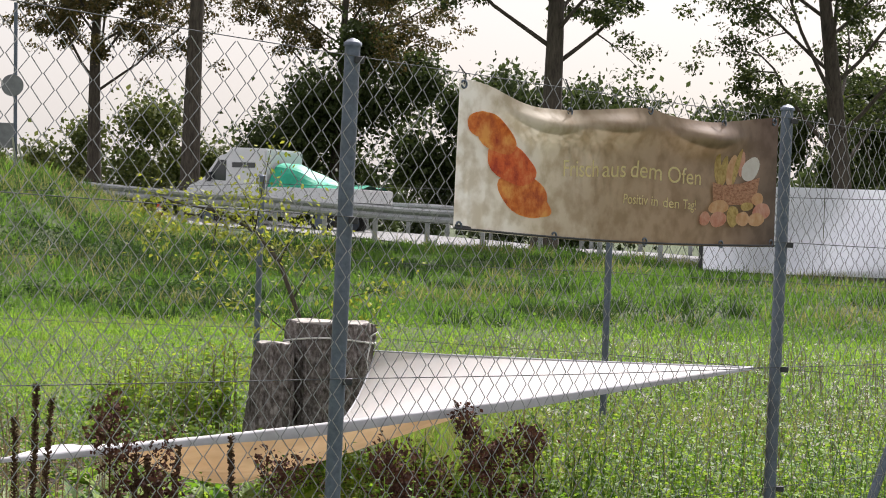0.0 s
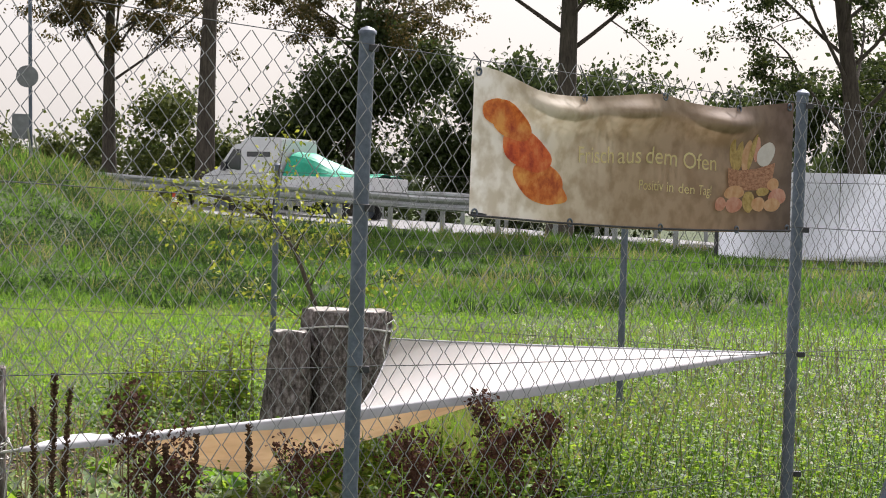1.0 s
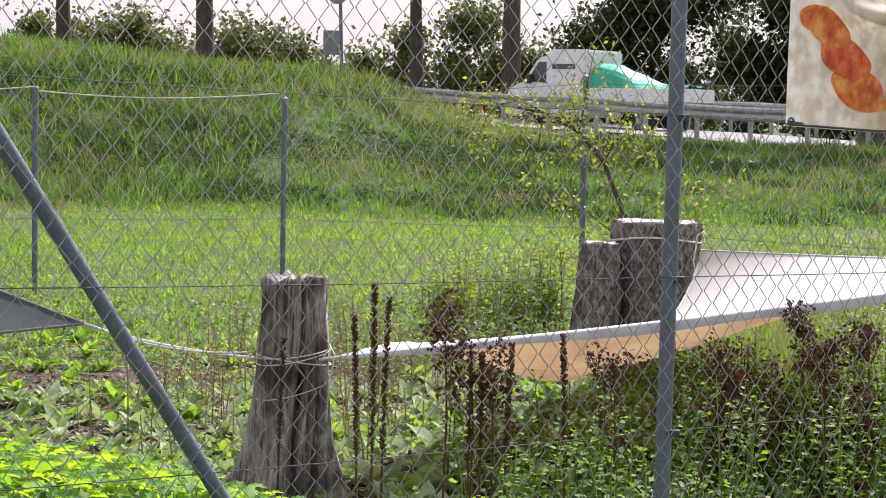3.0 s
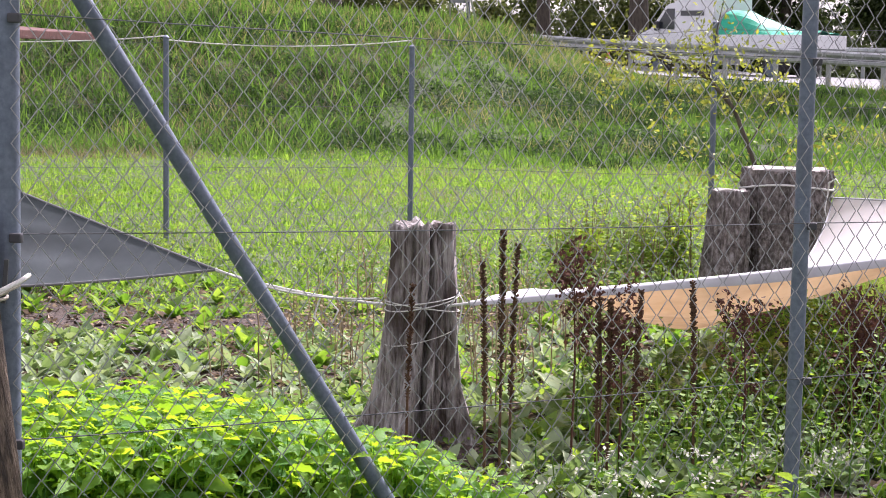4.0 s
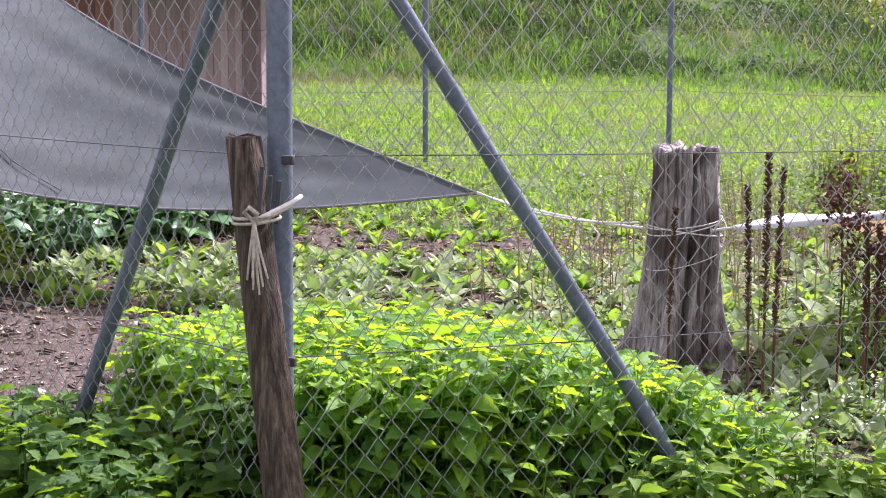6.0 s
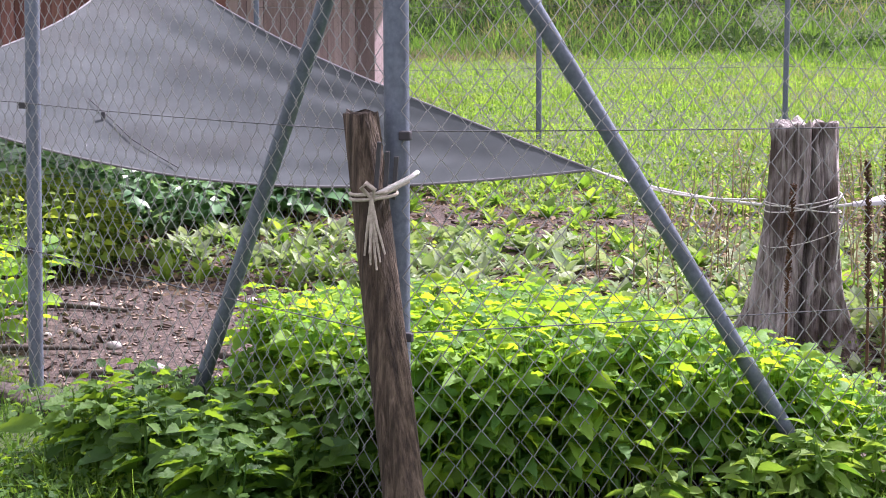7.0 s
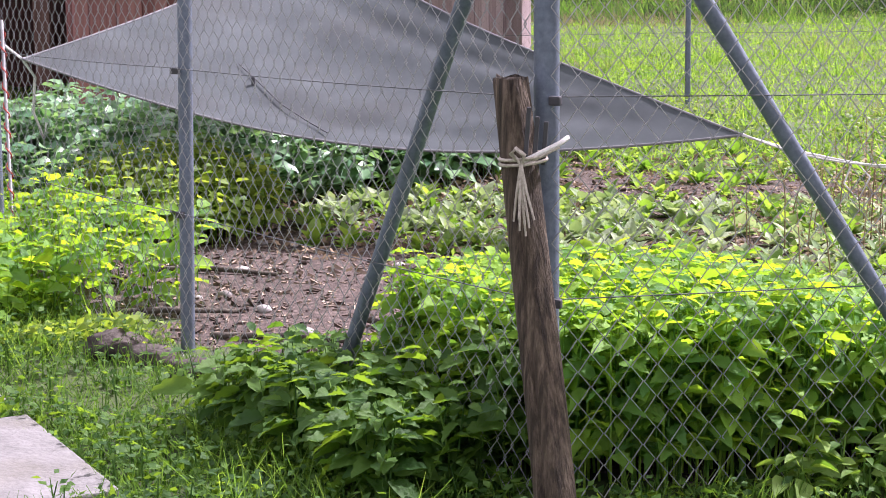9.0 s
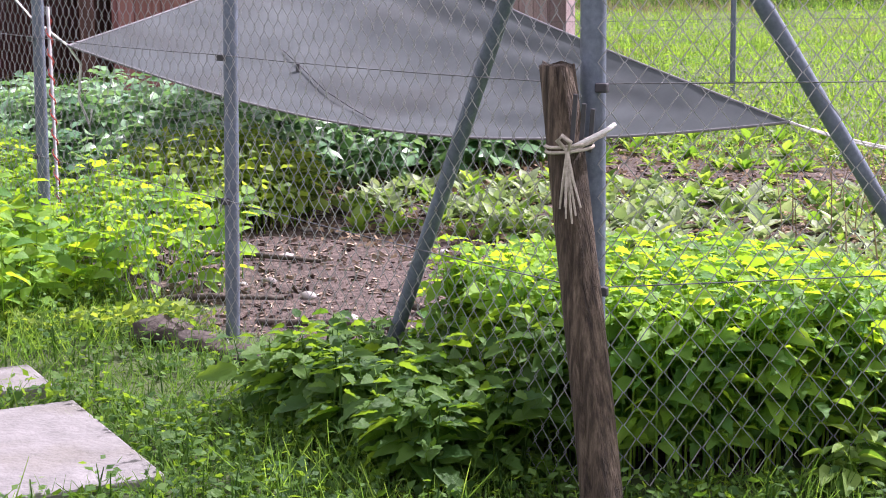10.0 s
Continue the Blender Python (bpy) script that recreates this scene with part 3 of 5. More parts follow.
stump("tree_stump", (-1.085, 11.75), 0.70, 0.14, 0.12, "slim rough-barked stump leaning on a thicker one", BLOCKBARK, 0.1, 3, seed=4.0, groove=0.03, lean=(0.03, 0), seg=60, rings=50, rim=0.012, cut=True)

# ---- sails ----


def sail(name, A, B, C, label, material, sag, curve=0.10, n=56, wrinkle=0.0, lining=None, rise=1.0, edge=None):
    """Three-cornered sail with hollow edges; sag: metres at the middle."""
    A, B, C = (np.array(p, float) for p in (A, B, C))
    e = empty(name, tuple(A), label, "shade sail")
    mid = (A + B + C) / 3
    v, idx, f = [], {}, []

    def point(a, b, c):
        p = a * A + b * B + c * C
        pull = 3 * (a * b + c * a) * rise + 3 * b * c - 27 * a * b * c * 0.35 * (1 + rise) / 2
        p = p + (mid - p) * curve * pull
        p[2] -= sag(a, b, c)
        fan = a / (a + c + 1e-6)
        p[2] += wrinkle * math.sin(24 * fan + 2 * math.sin(7 * fan)) * min(1, 5 * b * (1 - b)) * min(1, 7 * fan * (1 - fan))
        return p
    for i in range(n + 1):
        for j in range(n + 1 - i):
            idx[i, j] = len(v)
            v.append(point(i / n, j / n, 1 - i / n - j / n))
    for i in range(n):
        for j in range(n - i):
            f.append((idx[i, j], idx[i + 1, j], idx[i, j + 1]))
            if i + j < n - 1:
                f.append((idx[i + 1, j], idx[i + 1, j + 1], idx[i, j + 1]))
    mesh_ob("cloth", v, f, material, e, smooth=True)
    if lining:
        mesh_ob("lining", np.array(v) - [0, 0, 0.009], f, lining, e, "tan underside", smooth=True)
    for q in (lambda t: (1 - t, t, 0), lambda t: (0, 1 - t, t), lambda t: (t, 0, 1 - t)):
        tube("hem", [point(*q(t)) for t in np.linspace(0, 1, 40)], 0.006, edge or HEM, e, sides=8)
    return e, point


SA, SB, SC = (-0.41, 11.9, 0.60), (-1.52, 6.42, 0.545), (1.25, 7.30, 0.905)
white_sail, white_point = sail("shade_sail", SA, SB, SC, "white triangular shade sail sagging between stumps and fence", SAILWHITE,
     lambda a, b, c: 0.47 * (1 - math.exp(-b / 0.10)) * (1 - math.exp(-(a / 0.12) ** 3)) * (1 - c) ** 1.9 * float(sm((1 - b) / 0.55)) + 0.10 * b * c, 0.05, lining=SAILTAN)
# broad webbing along the sail's front edge
v, f = [], []
for k, t in enumerate(np.linspace(0, 1, 60)):
    p = np.array(white_point(0, 1 - t, t))
    o = np.array([-p[0], -p[1], 0]) / math.hypot(p[0], p[1])
    w = 0.006 + 0.030 * math.sin(math.pi * min(1.0, t + 0.02))
    v += [p - o * 0.03 + [0, 0, 0.005], p + [0, 0, 0.010], p + o * 0.012 + [0, 0, 0.002], p + o * 0.015 + [0, 0, -w * (0.85 + 0.15 * math.sin(21 * t))]]
    if k:
        f += [(4 * k - 4 + c, 4 * k - 3 + c, 4 * k + 1 + c, 4 * k + c) for c in range(3)]
mesh_ob("edge_band", v, f, HEM, white_sail, "grey-white webbing along the front edge", smooth=True)
TA, TB, TC = (-6.6, 9.47, 1.46), (-2.76, 7.1, 0.545), (-6.2, 6.6, 0.81)
grey_sail, grey_point = sail("shade_sail", TA, TB, TC, "grey triangular shade sail stretched low over the hen run", SAILGREY, lambda a, b, c: 1.8 * a * b * c + 1.05 * b * c, 0.13, wrinkle=0.009, rise=2.3, edge=HEMGREY)
tube("seam", [np.array(grey_point(a, b, 1 - a - b)) + [0, 0, 0.014] for a, b in [(0.22, 0.21), (0.19, 0.245), (0.15, 0.29), (0.11, 0.335), (0.06, 0.40), (0.02, 0.45)]], 0.003, DARKFRAME, grey_sail, "dark sewn seam", 6)
q = np.array(grey_point(0.161, 0.265, 0.574)) + [0, 0, 0.01]
part("clip", box_bm((0.02, 0.015, 0.06), tuple(q), 20, 0.005), DARKFRAME, grey_sail, "black plastic clip")
ropes = empty("rope", SA, "white rope tying the sails to the stumps", "rope")
strand("strand", [(-2.76, 7.1, 0.545), (-1.9, 6.62, 0.50)], 0.006, ROPE, ropes, 0.02)
strand("strand", [(-2.76, 7.1, 0.55), (-1.9, 6.55, 0.53)], 0.004, ROPE, ropes, 0.04)
strand("strand", [TA, (-8.5, 11.3, 1.60)], 0.006, ROPE, ropes)
strand("strand", [(-1.62, 6.5, 0.52), SB], 0.006, ROPE, ropes)

# ---- hen house ----
shed = empty("hen_house", (-9.5, 14, 0), "low red-brown timber hen house with a felted roof", "shed")
for k in range(44):
    y = 10.75 + k * 0.16
    part("board", box_bm((0.024, 0.152, 1.62), (-9.42 + 0.004 * (k % 2), y, 0.72)), SHEDWOOD if y < 15 else SHEDPALE, shed)
part("wall", box_bm((3.0, 0.08, 1.6), (-10.42, 11.82, 0.75), 130.5), SHEDWOOD, shed)
part("wall", box_bm((3.0, 0.08, 1.6), (-10.95, 17.75, 0.75)), SHEDPALE, shed)
part("wall", box_bm((0.08, 7.0, 1.6), (-12.4, 14.2, 0.75)), SHEDWOOD, shed)
part("roof", box_bm((4.4, 8.2, 0.09), m=pose(-10.6, 14.4, 1.80, 0, 4, 0), bevel=0.01), ROOFTILE, shed)
far_wall = empty("outbuilding", (-16, 17.5, 0), "pale rendered outbuilding wall behind the hen house", "building")
part("wall", box_bm((7.0, 0.3, 3.0), (-16.5, 16.5, 1.4), 12), PALEWALL, far_wall)

# ---- banner ----
S_L, S_R = 2.87, 4.68


def banner_point(u, v, off=0.0):
    """u from 0 at its near upright edge to 1, v from 0 at the hem to 1 at the top."""
    s = S_L + (S_R - S_L) * u
    u0 = min(max(u, 0.0), 1.0)
    top = 1.893 - sum(np.interp(u0 + d, (0, 0.08, 0.19, 0.28, 0.40, 0.5, 0.54, 0.62, 0.75, 0.9, 1), (0, 0.008, 0.066, 0.066, 0.048, 0.028, 0.024, 0.045, 0.052, 0.022, 0.0)) for d in (-0.03, -0.015, 0, 0.015, 0.03)) / 5
    bot = 1.412 - 0.022 * u - 0.015 * math.sin(math.pi * u)
    z = bot + (top - bot) * v
    fold = 1.7 * (0.030 * math.exp(-((u - 0.24) / 0.10) ** 2) + 0.028 * math.exp(-((u - 0.44) / 0.09) ** 2) + 0.034 * math.exp(-((u - 0.73) / 0.11) ** 2)) * math.exp(-((v - 0.86) / 0.10) ** 2) + 0.006 * math.sin(9 * u + 3 * v) + 0.004 * math.sin(23 * u - 4 * v)
    p = CORNER + D1 * s + OUT1 * (0.06 + fold + off)
    return (p[0], p[1], z)


def banner_patch(name, outline_uv, material, parent, off, label=""):
    """A flat printed shape on the banner, given by its outline."""
    bm = bmesh.new()
    fc = bm.faces.new([bm.verts.new((u, v, 0)) for u, v in outline_uv])
    bmesh.ops.triangulate(bm, faces=[fc])
    bmesh.ops.subdivide_edges(bm, edges=bm.edges[:], cuts=2, use_grid_fill=True)
    for w in bm.verts:
        w.co = banner_point(w.co.x, w.co.y, off)
    return part(name, bm, material, parent, label)




def banner_material():
    """Printed tarpaulin: pale at one end, brown at the other, blotched with grime."""
    m = bpy.data.materials.new("printed_banner")
    m.use_nodes = True
    nt = m.node_tree
    b = nt.nodes["Principled BSDF"]
    tc = nt.nodes.new("ShaderNodeTexCoord")
    dot = nt.nodes.new("ShaderNodeVectorMath")
    dot.operation = "DOT_PRODUCT"
    dot.inputs[1].default_value = (D1[0], D1[1], 0)
    nt.links.new(tc.outputs["Object"], dot.inputs[0])
    s0 = float(CORNER @ D1)
    mr = nt.nodes.new("ShaderNodeMapRange")
    mr.inputs["From Min"].default_value, mr.inputs["From Max"].default_value = s0 + S_L, s0 + S_R
    nt.links.new(dot.outputs["Value"], mr.inputs["Value"])
    n1 = nt.nodes.new("ShaderNodeTexNoise")
    n1.inputs["Scale"].default_value, n1.inputs["Detail"].default_value = 4.0, 8
    nt.links.new(tc.outputs["Object"], n1.inputs["Vector"])
    ad = nt.nodes.new("ShaderNodeMath")
    ad.operation = "MULTIPLY_ADD"
    ad.inputs[1].default_value = 0.32
    nt.links.new(n1.outputs["Fac"], ad.inputs[0])
    sb = nt.nodes.new("ShaderNodeMath")
    sb.inputs[1].default_value = -0.16
    nt.links.new(mr.outputs[0], sb.inputs[0])
    nt.links.new(sb.outputs[0], ad.inputs[2])
    col = ramp(nt, ad.outputs[0], [(0.0, (0.80, 0.77, 0.71)), (0.2, (0.57, 0.50, 0.38)), (0.42, (0.31, 0.235, 0.15)), (0.7, (0.25, 0.175, 0.11)), (1.0, (0.095, 0.06, 0.044))])
    n2 = nt.nodes.new("ShaderNodeTexNoise")
    n2.inputs["Scale"].default_value, n2.inputs["Detail"].default_value = 16, 7
    nt.links.new(tc.outputs["Object"], n2.inputs["Vector"])
    gr = ramp(nt, n2.outputs["Fac"], [(0.42, (1, 1, 1)), (0.62, (0.66, 0.60, 0.50))])
    mx = nt.nodes.new("ShaderNodeMixRGB")
    mx.blend_type = "MULTIPLY"
    mx.inputs["Fac"].default_value = 0.8
    nt.links.new(col, mx.inputs["Color1"])
    nt.links.new(gr, mx.inputs["Color2"])
    nt.links.new(mx.outputs[0], b.inputs["Base Color"])
    b.inputs["Roughness"].default_value = 0.5
    tr = nt.nodes.new("ShaderNodeBsdfTranslucent")
    nt.links.new(mx.outputs[0], tr.inputs["Color"])
    ms = nt.nodes.new("ShaderNodeMixShader")
    ms.inputs[0].default_value = 0.3
    nt.links.new(b.outputs[0], ms.inputs[1])
    nt.links.new(tr.outputs[0], ms.inputs[2])
    nt.links.new(ms.outputs[0], nt.nodes["Material Output"].inputs["Surface"])
    return m


BANNER = banner_material()
banner = empty("banner", banner_point(0, 0), "brown printed bakery banner hung on the fence", "banner")
nu, nv = 160, 40
mesh_ob("cloth", [banner_point(i / nu, j / nv) for j in range(nv + 1) for i in range(nu + 1)],
        np.array([(j * (nu + 1) + i, j * (nu + 1) + i + 1, (j + 1) * (nu + 1) + i + 1, (j + 1) * (nu + 1) + i) for j in range(nv) for i in range(nu)]), BANNER, banner, smooth=True)


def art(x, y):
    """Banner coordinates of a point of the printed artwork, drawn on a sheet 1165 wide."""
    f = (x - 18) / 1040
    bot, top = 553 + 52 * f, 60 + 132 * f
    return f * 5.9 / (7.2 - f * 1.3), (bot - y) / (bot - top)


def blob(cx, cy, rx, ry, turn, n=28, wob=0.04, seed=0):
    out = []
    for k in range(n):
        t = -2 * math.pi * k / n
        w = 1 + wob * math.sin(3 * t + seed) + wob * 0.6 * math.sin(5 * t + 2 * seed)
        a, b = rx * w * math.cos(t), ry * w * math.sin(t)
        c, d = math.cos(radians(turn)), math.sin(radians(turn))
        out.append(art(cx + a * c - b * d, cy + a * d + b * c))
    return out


CRUST = surface("printed_crust", [(0.35, (0.46, 0.06, 0.012)), (0.5, (0.74, 0.20, 0.03)), (0.66, (0.90, 0.44, 0.10))], 14, 0.45, 0, 0, glow=0.35)
CRUST2 = surface("printed_red_crust", [(0.35, (0.48, 0.05, 0.012)), (0.5, (0.76, 0.14, 0.025)), (0.68, (0.88, 0.34, 0.09))], 14, 0.45, 0, 0, glow=0.35)
GOLD = surface("printed_gold_letters", [(0.3, (0.72, 0.62, 0.28)), (0.7, (0.85, 0.77, 0.45))], 20, 0.5, 0, 0, glow=0.35)
ROLL = surface("printed_roll", [(0.3, (0.62, 0.30, 0.13)), (0.7, (0.80, 0.55, 0.32))], 30, 0.5, 0, 0, glow=0.35)
ROLLPINK = surface("printed_pink_roll", [(0.3, (0.60, 0.22, 0.14)), (0.7, (0.78, 0.48, 0.36))], 30, 0.5, 0, 0, glow=0.35)
LOAFWHITE = surface("printed_white_loaf", [(0.3, (0.70, 0.66, 0.60)), (0.7, (0.82, 0.80, 0.76))], 30, 0.5, 0, 0, glow=0.35)
WICKER = surface("printed_wicker", [(0.35, (0.30, 0.12, 0.06)), (0.6, (0.60, 0.33, 0.20))], 60, 0.6, 0, 0, stretch=(1, 1, 2.2), glow=0.35)
EAR = surface("printed_ears", [(0.35, (0.40, 0.26, 0.07)), (0.65, (0.68, 0.52, 0.20))], 50, 0.6, 0, 0, glow=0.35)
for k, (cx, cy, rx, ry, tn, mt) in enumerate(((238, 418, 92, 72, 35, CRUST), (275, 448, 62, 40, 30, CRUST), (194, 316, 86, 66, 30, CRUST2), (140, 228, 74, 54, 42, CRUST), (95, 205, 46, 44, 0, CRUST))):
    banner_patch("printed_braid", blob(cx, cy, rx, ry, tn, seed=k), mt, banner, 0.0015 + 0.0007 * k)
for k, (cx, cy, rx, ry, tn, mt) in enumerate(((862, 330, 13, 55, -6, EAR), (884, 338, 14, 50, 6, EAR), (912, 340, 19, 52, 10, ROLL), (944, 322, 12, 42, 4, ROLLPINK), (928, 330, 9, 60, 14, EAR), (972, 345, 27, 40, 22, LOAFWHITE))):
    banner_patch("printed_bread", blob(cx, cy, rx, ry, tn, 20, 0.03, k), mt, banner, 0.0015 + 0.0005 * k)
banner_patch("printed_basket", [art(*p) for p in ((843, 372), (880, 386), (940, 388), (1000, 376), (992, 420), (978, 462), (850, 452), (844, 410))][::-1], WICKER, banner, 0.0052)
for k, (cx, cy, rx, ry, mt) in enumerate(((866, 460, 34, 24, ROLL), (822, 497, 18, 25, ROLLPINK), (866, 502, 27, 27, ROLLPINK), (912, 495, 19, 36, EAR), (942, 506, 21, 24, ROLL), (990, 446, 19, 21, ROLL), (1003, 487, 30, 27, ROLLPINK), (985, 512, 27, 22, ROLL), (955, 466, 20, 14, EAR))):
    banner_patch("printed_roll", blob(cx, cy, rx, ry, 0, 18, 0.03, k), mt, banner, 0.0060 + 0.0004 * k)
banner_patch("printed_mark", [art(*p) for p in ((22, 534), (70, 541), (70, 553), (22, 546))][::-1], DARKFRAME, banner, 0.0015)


def lettering(text, x0, x1, y0, y1, cap, name):
    """Letters of the given cap height along a baseline from (x0, y0) to (x1, y1) on the artwork."""
    cu = bpy.data.curves.new(name, "FONT")
    cu.body = text
    tmp = bpy.data.objects.new(name, cu)
    scene.collection.objects.link(tmp)
    me = bpy.data.meshes.new_from_object(tmp.evaluated_get(bpy.context.evaluated_depsgraph_get()))
    bpy.data.objects.remove(tmp)
    xs = [w.co.x for w in me.vertices]
    lo, hi = min(xs), max(xs)
    for w in me.vertices:
        f = (w.co.x - lo) / (hi - lo)
        x = x0 + (x1 - x0) * f
        w.co = banner_point(*art(x, y0 + (y1 - y0) * f - w.co.y / 0.73 * cap), 0.003)
    me.materials.clear()
    me.materials.append(GOLD)
    ob = new(name, me)
    attach(ob, banner)
    ob["label"] = "gold printed word " + text
    return ob


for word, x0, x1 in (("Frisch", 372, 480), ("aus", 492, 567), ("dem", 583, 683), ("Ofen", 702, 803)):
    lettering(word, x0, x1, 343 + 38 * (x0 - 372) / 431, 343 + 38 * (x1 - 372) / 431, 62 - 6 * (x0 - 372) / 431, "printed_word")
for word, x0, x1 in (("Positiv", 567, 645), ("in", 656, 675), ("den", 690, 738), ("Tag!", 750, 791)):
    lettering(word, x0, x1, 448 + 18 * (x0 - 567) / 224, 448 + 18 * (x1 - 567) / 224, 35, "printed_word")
for u, v in ((0.012, 0.965), (0.30, 0.985), (0.54, 0.985), (0.79, 0.985), (0.985, 0.965), (0.012, 0.03), (0.27, 0.02), (0.55, 0.02), (0.80, 0.02), (0.985, 0.03)):
    p = np.array(banner_point(u, v, 0.002))
    ring = [p + 0.012 * (math.cos(t) * np.array([*D1, 0]) + math.sin(t) * np.array([0, 0, 1])) for t in np.linspace(0, 2 * math.pi, 13)]
    gm = tube("grommet", ring, 0.0035, GALV, banner, "steel eyelet", 6)
    if v > 0.5:
        top = np.array([*(p[:2] - OUT1 * 0.025), 1.935])
        tube("cable_tie", [p, (p + top) / 2 + np.array([*(OUT1 * 0.02), 0]), top], 0.0022, ROPE if u in (0.54,) else DARKFRAME, gm, sides=5)
hemline = [banner_point(u, 0.012, 0.003) for u in np.linspace(0, 1, 60)]
tube("hem", hemline, 0.004, DARKFRAME, banner, "dark grimy bottom hem", 6)

# cord, clips on the wooden post
def loop(center, r, tilt, n=20, squash=1.0):
    c = np.array(center)
    return [c + np.array([r * math.cos(t), r * squash * math.sin(t), tilt * math.cos(t - 0.6)]) for t in np.linspace(0, 2 * math.pi, n)]


cord = empty("cord", (-1.99, 3.66, 0.87), "pale frayed cord knotted round the wooden post", "cord")
for k in range(2):
    tube("loop", loop((-2.004, 3.672, 0.868 + 0.012 * k), 0.054, 0.006), 0.0042, CORD, cord, sides=6)
tube("tie", [(-1.985, 3.625, 0.872), (-1.95, 3.66, 0.893), (-1.922, 3.70, 0.912), (-1.94, 3.77, 0.915)], 0.006, ROPE, cord, "white rope end", 6)
tube("tie", [(-1.985, 3.622, 0.862), (-1.95, 3.655, 0.885), (-1.925, 3.695, 0.902)], 0.004, CORD, cord, sides=6)
tube("knot", [(-1.985, 3.622, 0.87), (-2.005, 3.612, 0.893), (-1.99, 3.608, 0.905), (-1.972, 3.615, 0.89), (-1.982, 3.62, 0.868)], 0.0055, CORD, cord, sides=6)
for k, (dx, dz) in enumerate(((-0.018, 0.13), (0.0, 0.15), (0.018, 0.16), (0.03, 0.14), (0.045, 0.12), (0.008, 0.12))):
    tube("frayed_end", [(-1.982, 3.618, 0.868), (-1.982 + dx * 0.4, 3.61, 0.868 - dz * 0.5), (-1.982 + dx, 3.615 - 0.005 * k, 0.868 - dz)], (0.0042, 0.0035, 0.0025), CORD, cord, sides=5)
clips = empty("cable_clip", (-1.985, 3.69, 0.93), "black plastic clips wedged beside the wooden post", "clip")
for k in range(3):
    part("clip_bar", box_bm((0.010, 0.012, 0.10 + 0.02 * (k == 0)), m=pose(-1.985 + 0.016 * k, 3.655 + 0.012 * k, 0.935 - 0.012 * k, 4, 5, 20), bevel=0.002), DARKFRAME, clips)

# ropes on the stumps
big = empty("rope", (-0.45, 11.8, 0.6), "white rope tied round the thick stump", "rope")
pts = [(-0.72 + 0.30 * math.cos(t), 12.05 + 0.30 * math.sin(t), 0.66 - 0.02 * math.cos(2 * t)) for t in np.linspace(2.6, 2.6 + 2 * math.pi, 40)]
tube("loop", pts, 0.007, ROPE, big, sides=6)
tube("knot", [(-0.45, 11.84, 0.62), (-0.44, 11.80, 0.70), (-0.40, 11.78, 0.73), (-0.37, 11.80, 0.68), (-0.42, 11.83, 0.61), SA], 0.006, ROPE, big, sides=6)
tube("tail", [(-0.45, 11.82, 0.62), (-0.46, 11.76, 0.54), (-0.44, 11.76, 0.44), (-0.47, 11.76, 0.36)], 0.005, ROPE, big, sides=6)
small = empty("rope", (-1.7, 6.45, 0.5), "thin white rope wound round the grey stump", "rope")
for z, tl in ((0.535, 0.02), (0.505, -0.02), (0.52, 0.03)):
    tube("loop", loop((-1.745, 6.6, z), 0.140, tl, 30), 0.0024, ROPE, small, sides=5)
tube("loop", loop((-1.745, 6.6, 0.40), 0.142, 0.04, 30), 0.0018, ROPE, small, sides=5)
tube("tail", [(-1.60, 6.47, 0.53), (-1.57, 6.45, 0.58), (-1.55, 6.44, 0.55), (-1.57, 6.44, 0.42), (-1.58, 6.45, 0.30)], 0.003, ROPE, small, sides=5)
tube("tail", [(-2.2, 6.78, 0.50), (-2.22, 6.75, 0.42), (-2.16, 6.74, 0.36), (-2.12, 6.75, 0.45), (-2.18, 6.77, 0.50)], 0.004, ROPE, small, sides=5)

# ---- trees ----


